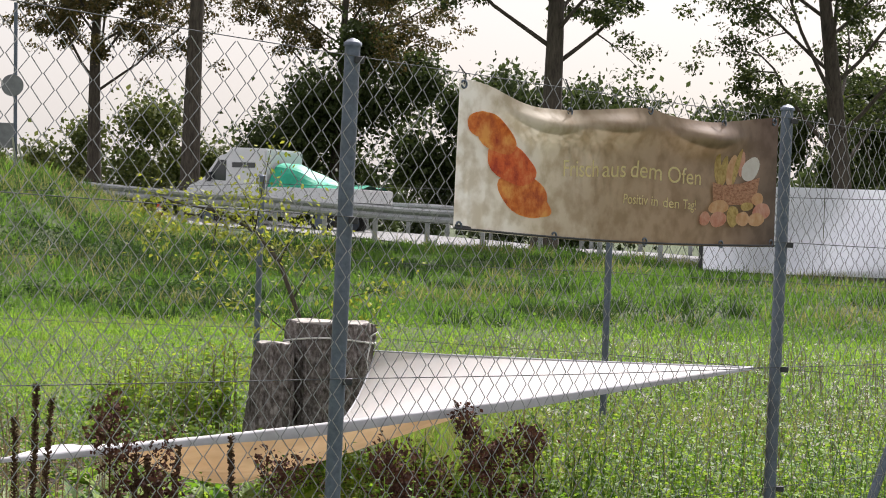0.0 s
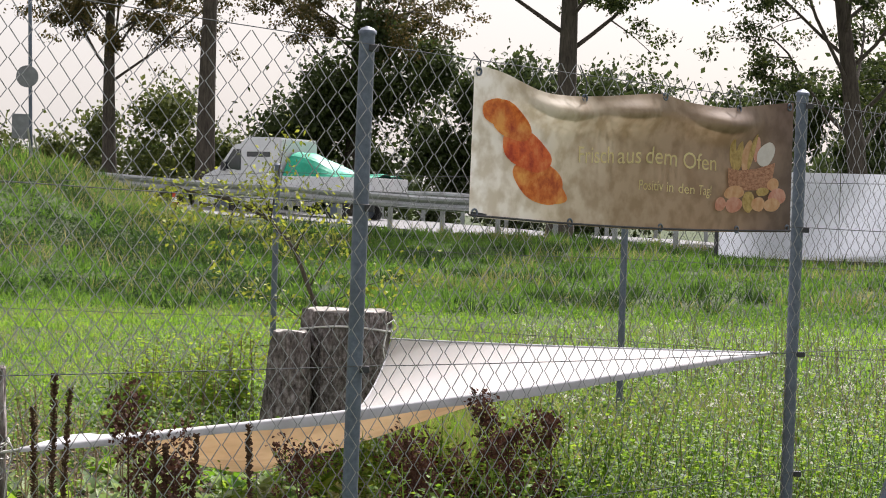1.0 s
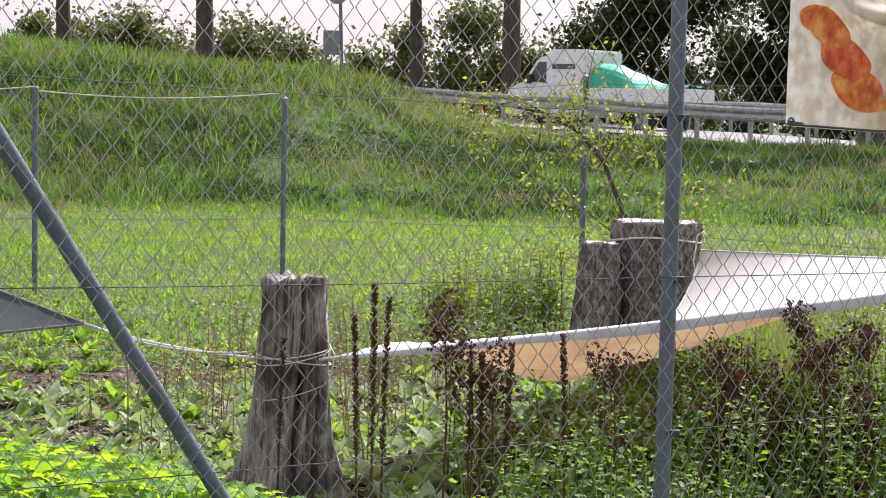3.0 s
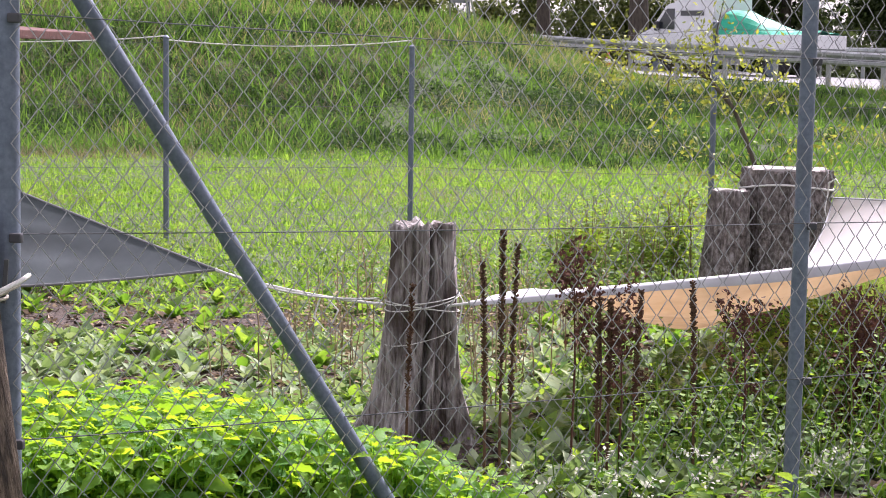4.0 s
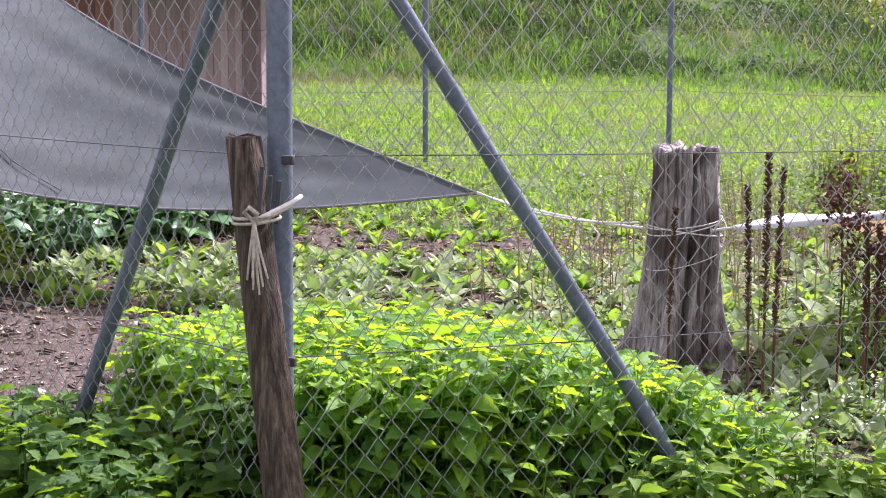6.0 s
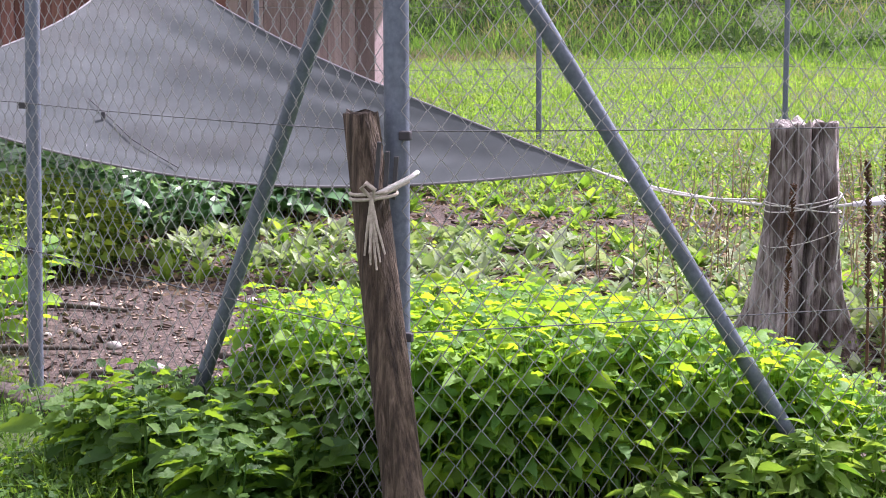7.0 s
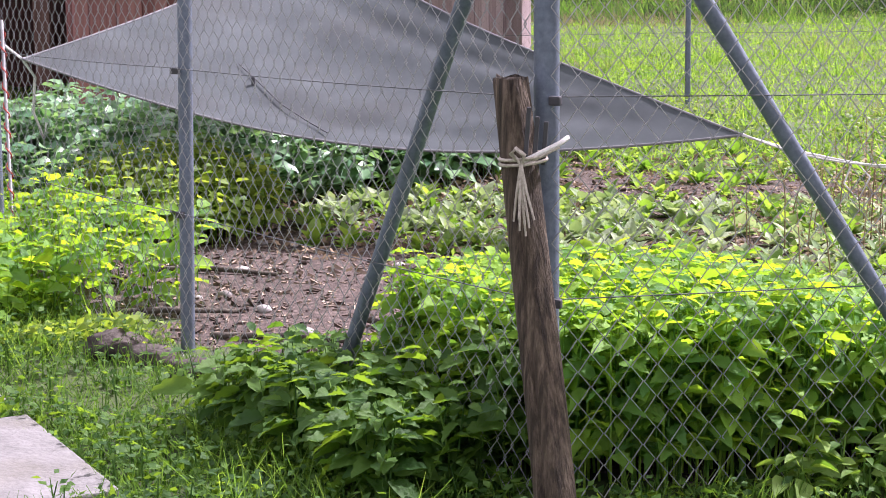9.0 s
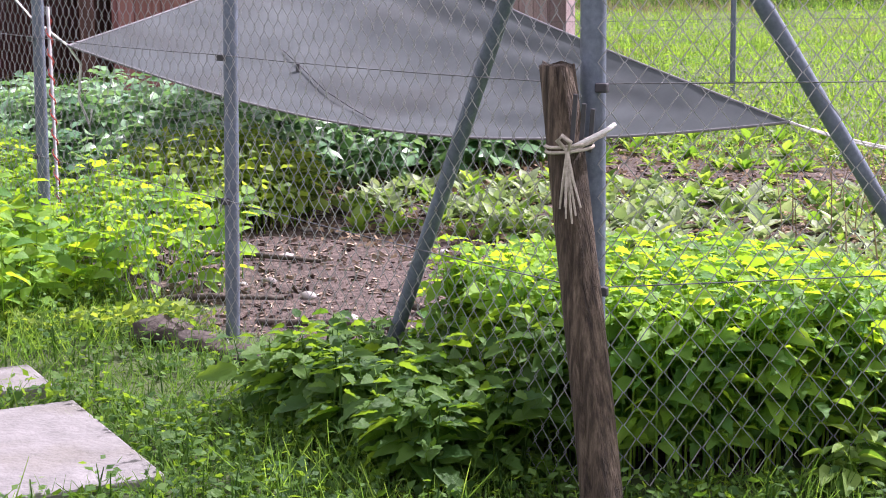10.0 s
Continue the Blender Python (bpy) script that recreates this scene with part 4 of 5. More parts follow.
def tree(name, at, height, r, lean, label, first, spread, leafmat_, leaf=0.105, limbs=19, per=430, seed=1):
    g = np.random.default_rng(seed)
    x, y = at
    z0 = float(land(x, y)) - 0.2
    e = empty(name, (x, y, z0), label, "tree", "roadside trees")
    trunk = Tubes()
    path = [np.array([x + lean[0] * t * height + 0.12 * math.sin(3 * t + seed), y + lean[1] * t * height, z0 + t * height * 0.85]) for t in np.linspace(0, 1, 12)]
    trunk.add(path, np.linspace(r, r * 0.28, 12) * np.r_[1.25, 1.05, np.ones(10)], 12)
    L = Leaves()
    for k in range(limbs):
        t = first + (0.97 - first) * (k + g.random() * 0.5) / limbs
        q = t * 11
        p = path[int(q)] + (path[min(int(q) + 1, 11)] - path[int(q)]) * (q - int(q))
        az = k * 2.4 + g.random()
        ln = 0.85 * spread * (0.65 + 0.5 * g.random()) * (1.05 - 0.5 * t)
        d = np.array([math.cos(az), math.sin(az), 0.45 + 0.5 * g.random()])
        bow, sway = 0.45 * g.random(), np.cumsum(g.normal(0, 0.045, (6, 3)), 0) * ln
        pts = [p + d * ln * s + np.array([0, 0, bow * ln * s * s]) + sway[i] * s for i, s in enumerate(np.linspace(0, 1, 6))]
        rr = r * (0.25 - 0.12 * t)
        trunk.add(pts, np.linspace(rr, 0.02, 6), 6, False)
        for b in range(5):
            s = 0.3 + 0.7 * (b + g.random()) / 5
            i = min(int(s * 5), 4)
            o = pts[i] + (pts[i + 1] - pts[i]) * (s * 5 - i)
            d2 = unit(d + g.normal(0, 0.7, 3))
            l2 = ln * 0.42 * (0.6 + 0.6 * g.random())
            tw = [o + d2 * l2 * q2 + np.array([0, 0, -0.15 * l2 * q2 * q2]) for q2 in (0, 0.5, 1)]
            trunk.add(tw, (rr * 0.4, rr * 0.22, 0.01), 4, False)
            n = int(per * (0.6 + 0.8 * g.random()))
            # several small uneven clumps along the twig
            cl = np.array([tw[1] + (tw[2] - tw[1]) * g.random() * 1.2 + g.normal(0, 0.26, 3) * l2 for _ in range(7)])
            c = cl[g.integers(0, 7, n)] + g.normal(0, 1, (n, 3)) * np.array([0.34, 0.34, 0.2]) * (0.28 * l2 + 0.12)
            L.add(LEAF_DIAMOND, c, g.normal(0, 1, (n, 3)) + [0, 0, -0.5], g.normal(0, 0.7, (n, 3)) + [0, 0, 1], leaf * (0.6 + 0.8 * g.random(n)))
    trunk.make("trunk", BARK, e)
    L.make("crown", leafmat_, e)["kind"] = "stuff"
    return e


tree("tree", (-10.3, 54.0), 11, 0.24, (0, 0), "slender roadside tree with sparse turning leaves", 0.40, 4.2, TREERUST, seed=3)
tree("tree", (-7.05, 51.5), 15, 0.30, (0, 0), "tall roadside tree with a bare straight trunk", 0.74, 3.6, TREELEAF, seed=4)
tree("tree", (-3.55, 59.9), 13, 0.20, (0, 0), "roadside tree with rust-tinged crown", 0.38, 4.6, TREERUST, seed=5)
tree("tree", (2.45, 44.0), 14, 0.30, (-0.01, 0), "stout roadside tree with a forked leafy crown", 0.38, 4.6, TREELEAF, seed=6)
tree("tree", (10.3, 47.0), 13, 0.30, (-0.10, 0), "leaning roadside tree with spreading limbs", 0.24, 5.2, TREELEAF, seed=7)
tree("tree", (-16.5, 52.4), 14, 0.32, (0, 0), "roadside tree with a thick trunk", 0.40, 4.2, TREELEAF, per=260, leaf=0.13, seed=8)
tree("tree", (-21.0, 53.0), 12, 0.28, (0, 0), "roadside tree at the end of the row", 0.35, 4.2, TREELEAF, per=260, leaf=0.13, seed=9)


HEDGE2 = leafmat("olive_hedge_leaf", (0.06, 0.085, 0.02), (0.14, 0.16, 0.04), 0.4, 0.6)


def hedge(name, x0, x1, y, tops, label, material, n, leaf=0.3, depth=3.0, seed=1):
    """A broad mass of bushes with an uneven outline; tops gives heights along it."""
    g = np.random.default_rng(seed)
    L = Leaves()
    clumps = []
    m = int((x1 - x0) * 5)
    xs = np.linspace(x0, x1, len(tops))
    for k in range(m):
        cx = x0 + (x1 - x0) * g.random()
        h = float(np.interp(cx, xs, tops))
        cz = h * (1 - g.random() ** 1.6 * 0.98)
        clumps.append((cx, y + g.normal(0, depth * 0.35), cz, 0.35 + 0.5 * g.random()))
    clumps = np.array(clumps)
    w = g.integers(0, len(clumps), n)
    c = clumps[w, :3] + g.normal(0, 1, (n, 3)) * clumps[w, 3:] * 0.7
    c[:, 2] = np.abs(c[:, 2]) + land(c[:, 0], c[:, 1])
    L.add(LEAF_DIAMOND, c, g.normal(0, 1, (n, 3)), g.normal(0, 0.8, (n, 3)) + [0, 0, 0.7], leaf * (0.5 + g.random(n)))
    ob = L.make(name, material)
    tagged(ob, label, "hedge", kind="stuff")
    return ob


hedge("hedge", -6.6, 16, 60, [1.0, 4.6, 6.5, 5.2, 4.8, 5.5, 4.6, 4.2, 4.5, 5.5, 5.8, 5.0], "dense dark green bushes behind the road", BUSHLEAF, 110000, 0.185, seed=11)
hedge("hedge", -27, -6, 64, [3.2, 2.8, 3.3, 2.2, 2.6, 3.4, 2.0, 2.8, 3.6, 2.4, 2.0], "olive green bushes beyond the mound", HEDGE2, 42000, 0.18, seed=12)
hedge("hedge", -70, 60, 100, [2, 3, 2, 3.5, 2, 3, 2.5, 4, 3.5, 4, 5, 4, 3], "distant line of dark trees", BUSHLEAF, 16000, 0.6, 8, seed=13)

# ---- nettles and herbs ----


def nettle_patch(name, spots, label, material, leaf=0.09, seed=1, category="nettles", outline=LEAF_TOOTHED, pitch=0.07, stem=None):
    """spots: rows of x, y, height. Each stem bears crossed pairs of toothed leaves, denser to the tip."""
    g = np.random.default_rng(seed)
    L, S = Leaves(), Tubes()
    for x, y, h in spots:
        z0 = float(land(x, y))
        lean = g.normal(0, 0.10, 2) * h
        k = max(4, int(h / pitch))
        for i in range(k):
            t = 0.15 + 0.85 * (i + 1) / k
            p = np.array([x + lean[0] * t * t, y + lean[1] * t * t, z0 + h * t])
            for s in range(2):
                az = i * math.pi / 2 + s * math.pi + g.normal(0, 0.6)
                ln = leaf * (0.55 + 0.9 * math.sin(math.pi * (0.18 + 0.72 * t))) * (0.7 + 0.6 * g.random()) * 0.75
                a = np.array([math.cos(az), math.sin(az), 0.20 - 0.30 * (1 - t) + g.normal(0, 0.22)])
                L.add(outline, [p + a * 0.02], [a], [[g.normal(0, 0.5), g.normal(0, 0.5), 1]], ln)
        S.add([(x, y, z0 - 0.02), (x + lean[0] * 0.3, y + lean[1] * 0.3, z0 + h * 0.5), (x + lean[0], y + lean[1], z0 + h)], (0.004, 0.003, 0.0015), 4, False)
    e = empty(name, (spots[0][0], spots[0][1], 0), label, category)
    L.make("foliage", material, e)["kind"] = "stuff"
    S.make("stem_mass", stem or material, e)["kind"] = "stuff"
    return e


def scatter(n, x0, x1, y0, y1, inside, seed):
    g = np.random.default_rng(seed)
    out = []
    while len(out) < n:
        x, y = x0 + (x1 - x0) * g.random(), y0 + (y1 - y0) * g.random()
        if inside(x, y):
            out.append((x, y))
    return out, g


def side1(x, y):
    """Metres behind the fence run that leads to the banner."""
    return -((x - CORNER[0]) * OUT1[0] + (y - CORNER[1]) * OUT1[1])


def side2(x, y):
    return -((x - CORNER[0]) * OUT2[0] + (y - CORNER[1]) * OUT2[1])


def along1(x, y):
    return (x - CORNER[0]) * D1[0] + (y - CORNER[1]) * D1[1]


def along2(x, y):
    return (x - CORNER[0]) * D2[0] + (y - CORNER[1]) * D2[1]


# thick bank of nettles just behind the corner, lower towards its ends
pts, g = scatter(760, -3.6, -0.7, 3.7, 6.2, lambda x, y: 0.05 < side1(x, y) < 0.95 and side2(x, y) > 0.12 and -0.3 < along1(x, y) < 1.45, 21)
nettle_patch("nettle_patch", [(x, y, (0.485 - 0.28 * max(0, along1(x, y) - 0.55) ** 1.3) * (0.86 + 0.16 * g.random())) for x, y in pts], "lush bright green nettles growing thickly behind the fence", NETTLE, 0.086, 22, pitch=0.062)
pts, g = scatter(260, -3.5, -1.9, 3.2, 5, lambda x, y: -0.34 < side2(x, y) < 0.22 and 0.2 < along2(x, y) < 1.2, 23)
nettle_patch("nettle_patch", [(x, y, (0.25 if side2(x, y) < 0 else 0.44 - 0.24 * min(1, along2(x, y))) * (0.7 + 0.4 * g.random())) for x, y in pts], "dark green leafy weeds under the fence, darkened further as shaded", WEEDSHADE, 0.088, 24, pitch=0.048)
def row_side(x, y):
    return (x + 6) * -0.62 + (y - 8.6) * 0.78


pts, g = scatter(600, -8.8, -3.2, 6.8, 11.6, lambda x, y: -0.95 < row_side(x, y) < 0.6 and x < -4.95, 25)
nettle_patch("nettle_patch", [(x, y, 0.46 * (1 - 0.6 * max(0, -row_side(x, y) - 0.2)) * (0.75 + 0.4 * g.random())) for x, y in pts], "dark green nettles in the shade of the sail", NETTLEDARK, 0.125, 26, outline=LEAF_SIMPLE)
pts, g = scatter(190, -6.2, -4.8, 6.1, 7.4, lambda x, y: math.hypot(x + 5.5, y - 6.75) < 0.55, 27)
nettle_patch("nettle_patch", [(x, y, 0.40 * (1 - 1.3 * math.hypot(x + 5.5, y - 6.75) ** 2) * (0.8 + 0.3 * g.random())) for x, y in pts], "rounded clump of pale green nettles inside the run", HERB, 0.085, 28, outline=LEAF_SIMPLE)
pts, g = scatter(330, -7.4, -4.2, 4.3, 7.2, lambda x, y: -0.9 < side2(x, y) < 0.55 and along2(x, y) > 2.75, 29)
nettle_patch("herb_patch", [(x, y, 0.36 * (0.5 + 0.7 * g.random())) for x, y in pts], "bright green weeds along the outside of the fence", NETTLE, 0.085, 30, "weeds", LEAF_SIMPLE, 0.05)


def rosettes(name, spots, label, material, seed):
    g = np.random.default_rng(seed)
    L = Leaves()
    for x, y, r in spots:
        n = 8 + int(4 * g.random())
        az = np.arange(n) * 2.4 + g.random() * 6 + g.normal(0, 0.2, n)
        el = 0.35 + 2.3 * (np.arange(n) / n) ** 1.5 + g.normal(0, 0.15, n)
        a = np.stack([np.cos(az), np.sin(az), el], 1)
        L.add(LEAF_BROAD, np.tile((x, y, float(land(x, y)) - 0.01), (n, 1)) + a * 0.01, a, np.stack([-np.cos(az) * el, -np.sin(az) * el, np.ones(n)], 1), r * (0.6 + 0.6 * g.random(n)))
    ob = L.make(name, material)
    return tagged(ob, label, "herbs", kind="stuff")


pts, g = scatter(900, -6.2, 1.2, 4.4, 10.5, lambda x, y: side1(x, y) > 0.35 and side2(x, y) > 1.9 - 0.9 * max(0, x + 3.0) and y < 9.6 + 0.3 * x and math.hypot(x + 1.75, y - 6.4) > 0.3 and not (x < -2.2 and side1(x, y) < 0.9), 31)
rosettes("mullein_rosettes", [(x, y, 0.055 + 0.075 * g.random()) for x, y in pts], "grey-green woolly mullein rosettes covering the run", MULLEIN, 32)
pts, g = scatter(520, -6.2, 1.4, 4.4, 11, lambda x, y: side1(x, y) > 0.2 and side2(x, y) > 1.5 - 0.9 * max(0, x + 3.0) and math.hypot(x + 1.75, y - 6.4) > 0.28 and not (x < -2.2 and side1(x, y) < 0.9), 33)
rosettes("leafy_rosettes", [(x, y, 0.05 + 0.08 * g.random()) for x, y in pts], "fresh green broad-leaved weeds among the mulleins", WEEDLEAF, 34)


def grass(name, n, x0, x1, y0, y1, inside, h, w, label, material, seed, outline=LEAF_FINE):
    g = np.random.default_rng(seed)
    x, y = x0 + (x1 - x0) * g.random(n), y0 + (y1 - y0) * g.random(n)
    k = inside(x, y)
    x, y = x[k], y[k]
    m = len(x)
    ax = np.stack([g.normal(0, 0.6, m), g.normal(0, 0.6, m), np.ones(m)], 1)
    nr = np.stack([g.normal(0, 1, m), g.normal(0, 1, m), np.zeros(m) + 0.1], 1)
    L = Leaves().add(outline, np.stack([x, y, land(x, y) - 0.01], 1), ax, nr, h * (0.5 + g.random(m)), w)
    return tagged(L.make(name, material), label, "grass", kind="stuff")


BROWNGRASS = leafmat("brown_dry_grass", (0.13, 0.115, 0.06), (0.27, 0.24, 0.13), 0.35, 0.8)
SLABS = [((-3.466, 3.385), 0.84, 0.50), ((-4.12, 3.79), 0.30, 0.50)]
SLAB_TURN = -32.0


def on_slab(x, y):
    hit = np.zeros_like(x, bool)
    c, d = math.cos(radians(SLAB_TURN)), math.sin(radians(SLAB_TURN))
    for (a, b), w, h in SLABS:
        u, v = (x - a) * c + (y - b) * d, -(x - a) * d + (y - b) * c
        hit |= (np.abs(u) < w / 2) & (np.abs(v) < h / 2)
    return hit


grass("meadow_grass", 95000, -12, 9, 9.5, 26, lambda x, y: y > 10.1 + 0.1 * x + 0.5 * np.sin(x * 2.1), 0.062, 0.012, "sunlit green meadow grass", MEADOW, 41)
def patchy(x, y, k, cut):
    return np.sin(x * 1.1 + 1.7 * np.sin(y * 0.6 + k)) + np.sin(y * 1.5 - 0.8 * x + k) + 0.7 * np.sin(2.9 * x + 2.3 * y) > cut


def tussocks(name, n, per, x0, x1, y0, y1, inside, h, w, reach, label, material, seed):
    """Tufts of arching blades, each spreading from one foot."""
    g = np.random.default_rng(seed)
    x, y = x0 + (x1 - x0) * g.random(n), y0 + (y1 - y0) * g.random(n)
    k = inside(x, y)
    x, y = x[k], y[k]
    size = np.repeat(0.45 + 1.1 * g.random(len(x)) ** 1.6, per)
    x, y = np.repeat(x, per), np.repeat(y, per)
    m = len(x)
    az, out = g.random(m) * 6.283, np.abs(g.normal(0, 0.55, m))
    x, y = x + np.cos(az) * reach * size * g.random(m), y + np.sin(az) * reach * size * g.random(m)
    ax = np.stack([np.cos(az) * out, np.sin(az) * out, np.ones(m)], 1)
    nr = np.stack([np.cos(az) + g.normal(0, 0.5, m), np.sin(az) + g.normal(0, 0.5, m), np.full(m, 0.2)], 1)
    L = Leaves().add(LEAF_FINE, np.stack([x, y, land(x, y) - 0.02], 1), ax, nr, h * size * (0.5 + 0.8 * g.random(m)), w)
    return tagged(L.make(name, material), label, "grass", kind="stuff")


grass("meadow_grass", 75000, -16, 12, 24, 40, lambda x, y: ~patchy(x, y, 1.0, 0.7), 0.11, 0.022, "taller green grass on the mound and bank", MOUNDGRASS, 42)
# dark patches gather on the mound, so its shade is partly painted in
grass("meadow_grass", 30000, -16, 12, 24.5, 40, lambda x, y: patchy(x, y, 1.0, 0.2 + 0.1 * (x + 4)), 0.12, 0.026, "dark grass painting shade on the mound's face", MOUNDDARK, 45)
tussocks("meadow_tussocks", 1500, 34, -16, 12, 24.5, 40, lambda x, y: patchy(x, y, 1.0, -0.3 + 0.15 * np.maximum(x + 4, 0)), 0.20, 0.03, 0.22, "dark tussocks, thickest on the mound to paint its shaded face", MOUNDDARK, 145)
tussocks("meadow_tussocks", 900, 30, -16, 12, 24.5, 40, lambda x, y: x < 20, 0.17, 0.028, 0.2, "fresh green tussocks on the mound and bank", MOUNDGRASS, 146)
tussocks("meadow_tussocks", 1300, 30, -12, 8, 10.5, 25, lambda x, y: y > 11 + 0.1 * x, 0.095, 0.012, 0.09, "bright green tufts of meadow grass", MEADOW, 147)
# the crest's extra dry grass puts its sunlit yellow into colour
grass("meadow_grass", 26000, -16, 12, 26, 40, lambda x, y: patchy(x, y, 3.0, 0.9) | ((x < -5) & (y > 32.5)), 0.24, 0.018, "dry yellow grass on the bank, thickened on the crest to paint its sunlight", DRYGRASS, 46)


def leaf_carpet(name, n, x0, x1, y0, y1, inside, high, size, label, material, seed):
    """Low leafy herbs: small leaves lying in cushions of uneven height."""
    g = np.random.default_rng(seed)
    x, y = x0 + (x1 - x0) * g.random(n), y0 + (y1 - y0) * g.random(n)
    k = inside(x, y)
    x, y = x[k], y[k]
    m = len(x)
    lump = 0.5 + 0.5 * np.sin(x * 3.3 + 1.9 * np.sin(y * 2.1)) * np.sin(y * 3.9 + 1.5 * np.sin(x * 1.7))
    z = land(x, y) + high * lump * (0.3 + 0.7 * g.random(m))
    L = Leaves().add(LEAF_DIAMOND, np.stack([x, y, z], 1), g.normal(0, 1, (m, 3)) * [1, 1, 0.5], g.normal(0, 0.6, (m, 3)) + [0, 0, 0.8], size * (0.5 + g.random(m)))
    return tagged(L.make(name, material), label, "herbs", kind="stuff")


leaf_carpet("mound_herbs", 56000, -16, -3, 25, 36, lambda x, y: patchy(x, y, 1.6, -0.5), 0.24, 0.055, "leafy herbs on the mound, darkened as its shaded face", MOUNDDARK, 151)
leaf_carpet("mound_herbs", 45000, -16, 10, 25, 38, lambda x, y: ~patchy(x, y, 1.6, 0.5), 0.16, 0.05, "green leafy herbs on the mound and bank", MOUNDGRASS, 152)
leaf_carpet("run_herbs", 26000, -6.0, 1.6, 4.6, 10.5, lambda x, y: (side1(x, y) > 0.4) & (side2(x, y) > 1.7 - 0.9 * np.maximum(0, x + 3.0)) & patchy(x * 2, y * 2, 2.5, -0.4), 0.13, 0.028, "small green herbs between the mulleins", WEEDLEAF, 157)
leaf_carpet("dead_leaves", 14000, -6.0, 1.6, 4.6, 10.5, lambda x, y: (side1(x, y) > 0.3) & (side2(x, y) > 1.2 - 0.9 * np.maximum(0, x + 3.0)), 0.05, 0.034, "withered brown leaves lying on the soil", DEADLEAF, 158)
leaf_carpet("edge_herbs", 24000, -8.5, -0.2, 9.4, 12.6, lambda x, y: (y > 9.6 + 0.12 * x) & patchy(x * 1.6, y * 1.6, 0.5, -0.5), 0.30, 0.032, "dark rank herbs along the meadow's edge", HERBDARK, 159)
leaf_carpet("corner_herbs", 34000, 0.2, 5.5, 6.4, 14, lambda x, y: (side1(x, y) > 0.2) & (y > 6.8 + 0.1 * x), 0.36, 0.034, "rank green herbs in the run's corner", HERBDARK, 154)
leaf_carpet("meadow_herbs", 48000, -10, 8, 10, 25, lambda x, y: y > 10.4 + 0.1 * x, 0.09, 0.028, "low clover and herbs in the sunlit meadow", MEADOW, 153)
grass("meadow_grass", 26000, -14, 9, 9.5, 26, lambda x, y: (y > 12 - 0.45 * np.abs(x + 3)) & patchy(x, y, 2.0, 0.8), 0.19, 0.005, "straw-coloured seeding grass in the meadow", DRYGRASS, 47)
grass("run_grass", 15000, -0.3, 6, 6, 13, lambda x, y: (-((x + 2.0) * 0.722 - (y - 3.78) * 0.692) > 0.6), 0.26, 0.006, "rough tall grass in the run's corner", DRYGRASS, 48)
grass("run_grass", 24000, -6, 6, 6, 13, lambda x, y: (-((x + 2.0) * 0.722 - (y - 3.78) * 0.692) > 0.4) & (x > -0.3), 0.22, 0.008, "green grass growing in the run", MEADOW, 49)
grass("meadow_grass", 20000, -30, -8, 24, 40, lambda x, y: x > -30, 0.3, 0.03, "rough grass on the mound's far end", MOUNDGRASS, 44)
def lawn(x, y):
    return ((side2(x, y) < 0.03) | (side1(x, y) < 0.02)) & ~on_slab(x, y)


leaf_carpet("lawn_herbs", 46000, -6.6, -0.6, 2.6, 6.2, lambda x, y: lawn(x, y) & (patchy(x * 2, y * 2, 4.0, -0.7)), 0.085, 0.030, "creeping leafy weeds in the lawn", WEEDSHADE, 155)
leaf_carpet("lawn_herbs", 16000, -6.6, -3.6, 4.0, 6.4, lambda x, y: lawn(x, y) & (y > 4.6 + 0.35 * (x + 4)), 0.12, 0.034, "bright leafy weeds along the fence's foot", HERB, 156)


grass("lawn_grass", 62000, -7, 1.5, 2.0, 6.5, lawn, 0.085, 0.0048, "short dark green lawn grass outside the fence", MOUNDGRASS, 43)
grass("lawn_grass", 24000, -7, 1.5, 2.0, 6.5, lambda x, y: lawn(x, y) & (patchy(x * 1.7, y * 1.7, 6.0, 0.4) | (x < -4.1)), 0.12, 0.005, "bright tufts of longer lawn grass", MEADOW, 54)
grass("meadow_grass", 22000, -20, -8.0, 23.5, 34, lambda x, y: patchy(x, y, 5.0, -0.6), 0.15, 0.016, "brown dry grass on the mound", BROWNGRASS, 50)
for (a, b), w, h in SLABS:
    bm = box_bm((w, h, 0.06), (a, b, 0.005), SLAB_TURN, 0.008)
    tagged(part("paving_slab", bm, SLAB), "pale weathered concrete paving slab sunk in grass", "paving slab", "paving slabs")


def rock(name, at, r, label, seed, squash=0.6, material=None):
    bm = bmesh.new()
    bmesh.ops.create_icosphere(bm, subdivisions=3, radius=1)
    for w in bm.verts:
        d = w.co.normalized()
        k = 1 + 0.35 * noise.noise(d * 1.7 + Vector((seed, 0, 0))) + 0.12 * noise.noise(d * 5 + Vector((0, seed, 0)))
        w.co = Vector((d.x * r * k * 1.25 + at[0], d.y * r * k + at[1], d.z * r * k * squash + at[2]))
    return tagged(part(name, bm, material or STONE, smooth=True), label, "stone", "stones by the fence")


rock("stone", (-4.02, 4.60, 0.04), 0.085, "dark earthy stone at the foot of the fence post", 1)
rock("stone", (-3.84, 4.58, 0.02), 0.08, "brown earthy stone at the foot of the fence post", 2)
rock("stone", (-3.62, 4.50, 0.02), 0.07, "small brown stone at the foot of the fence", 3)

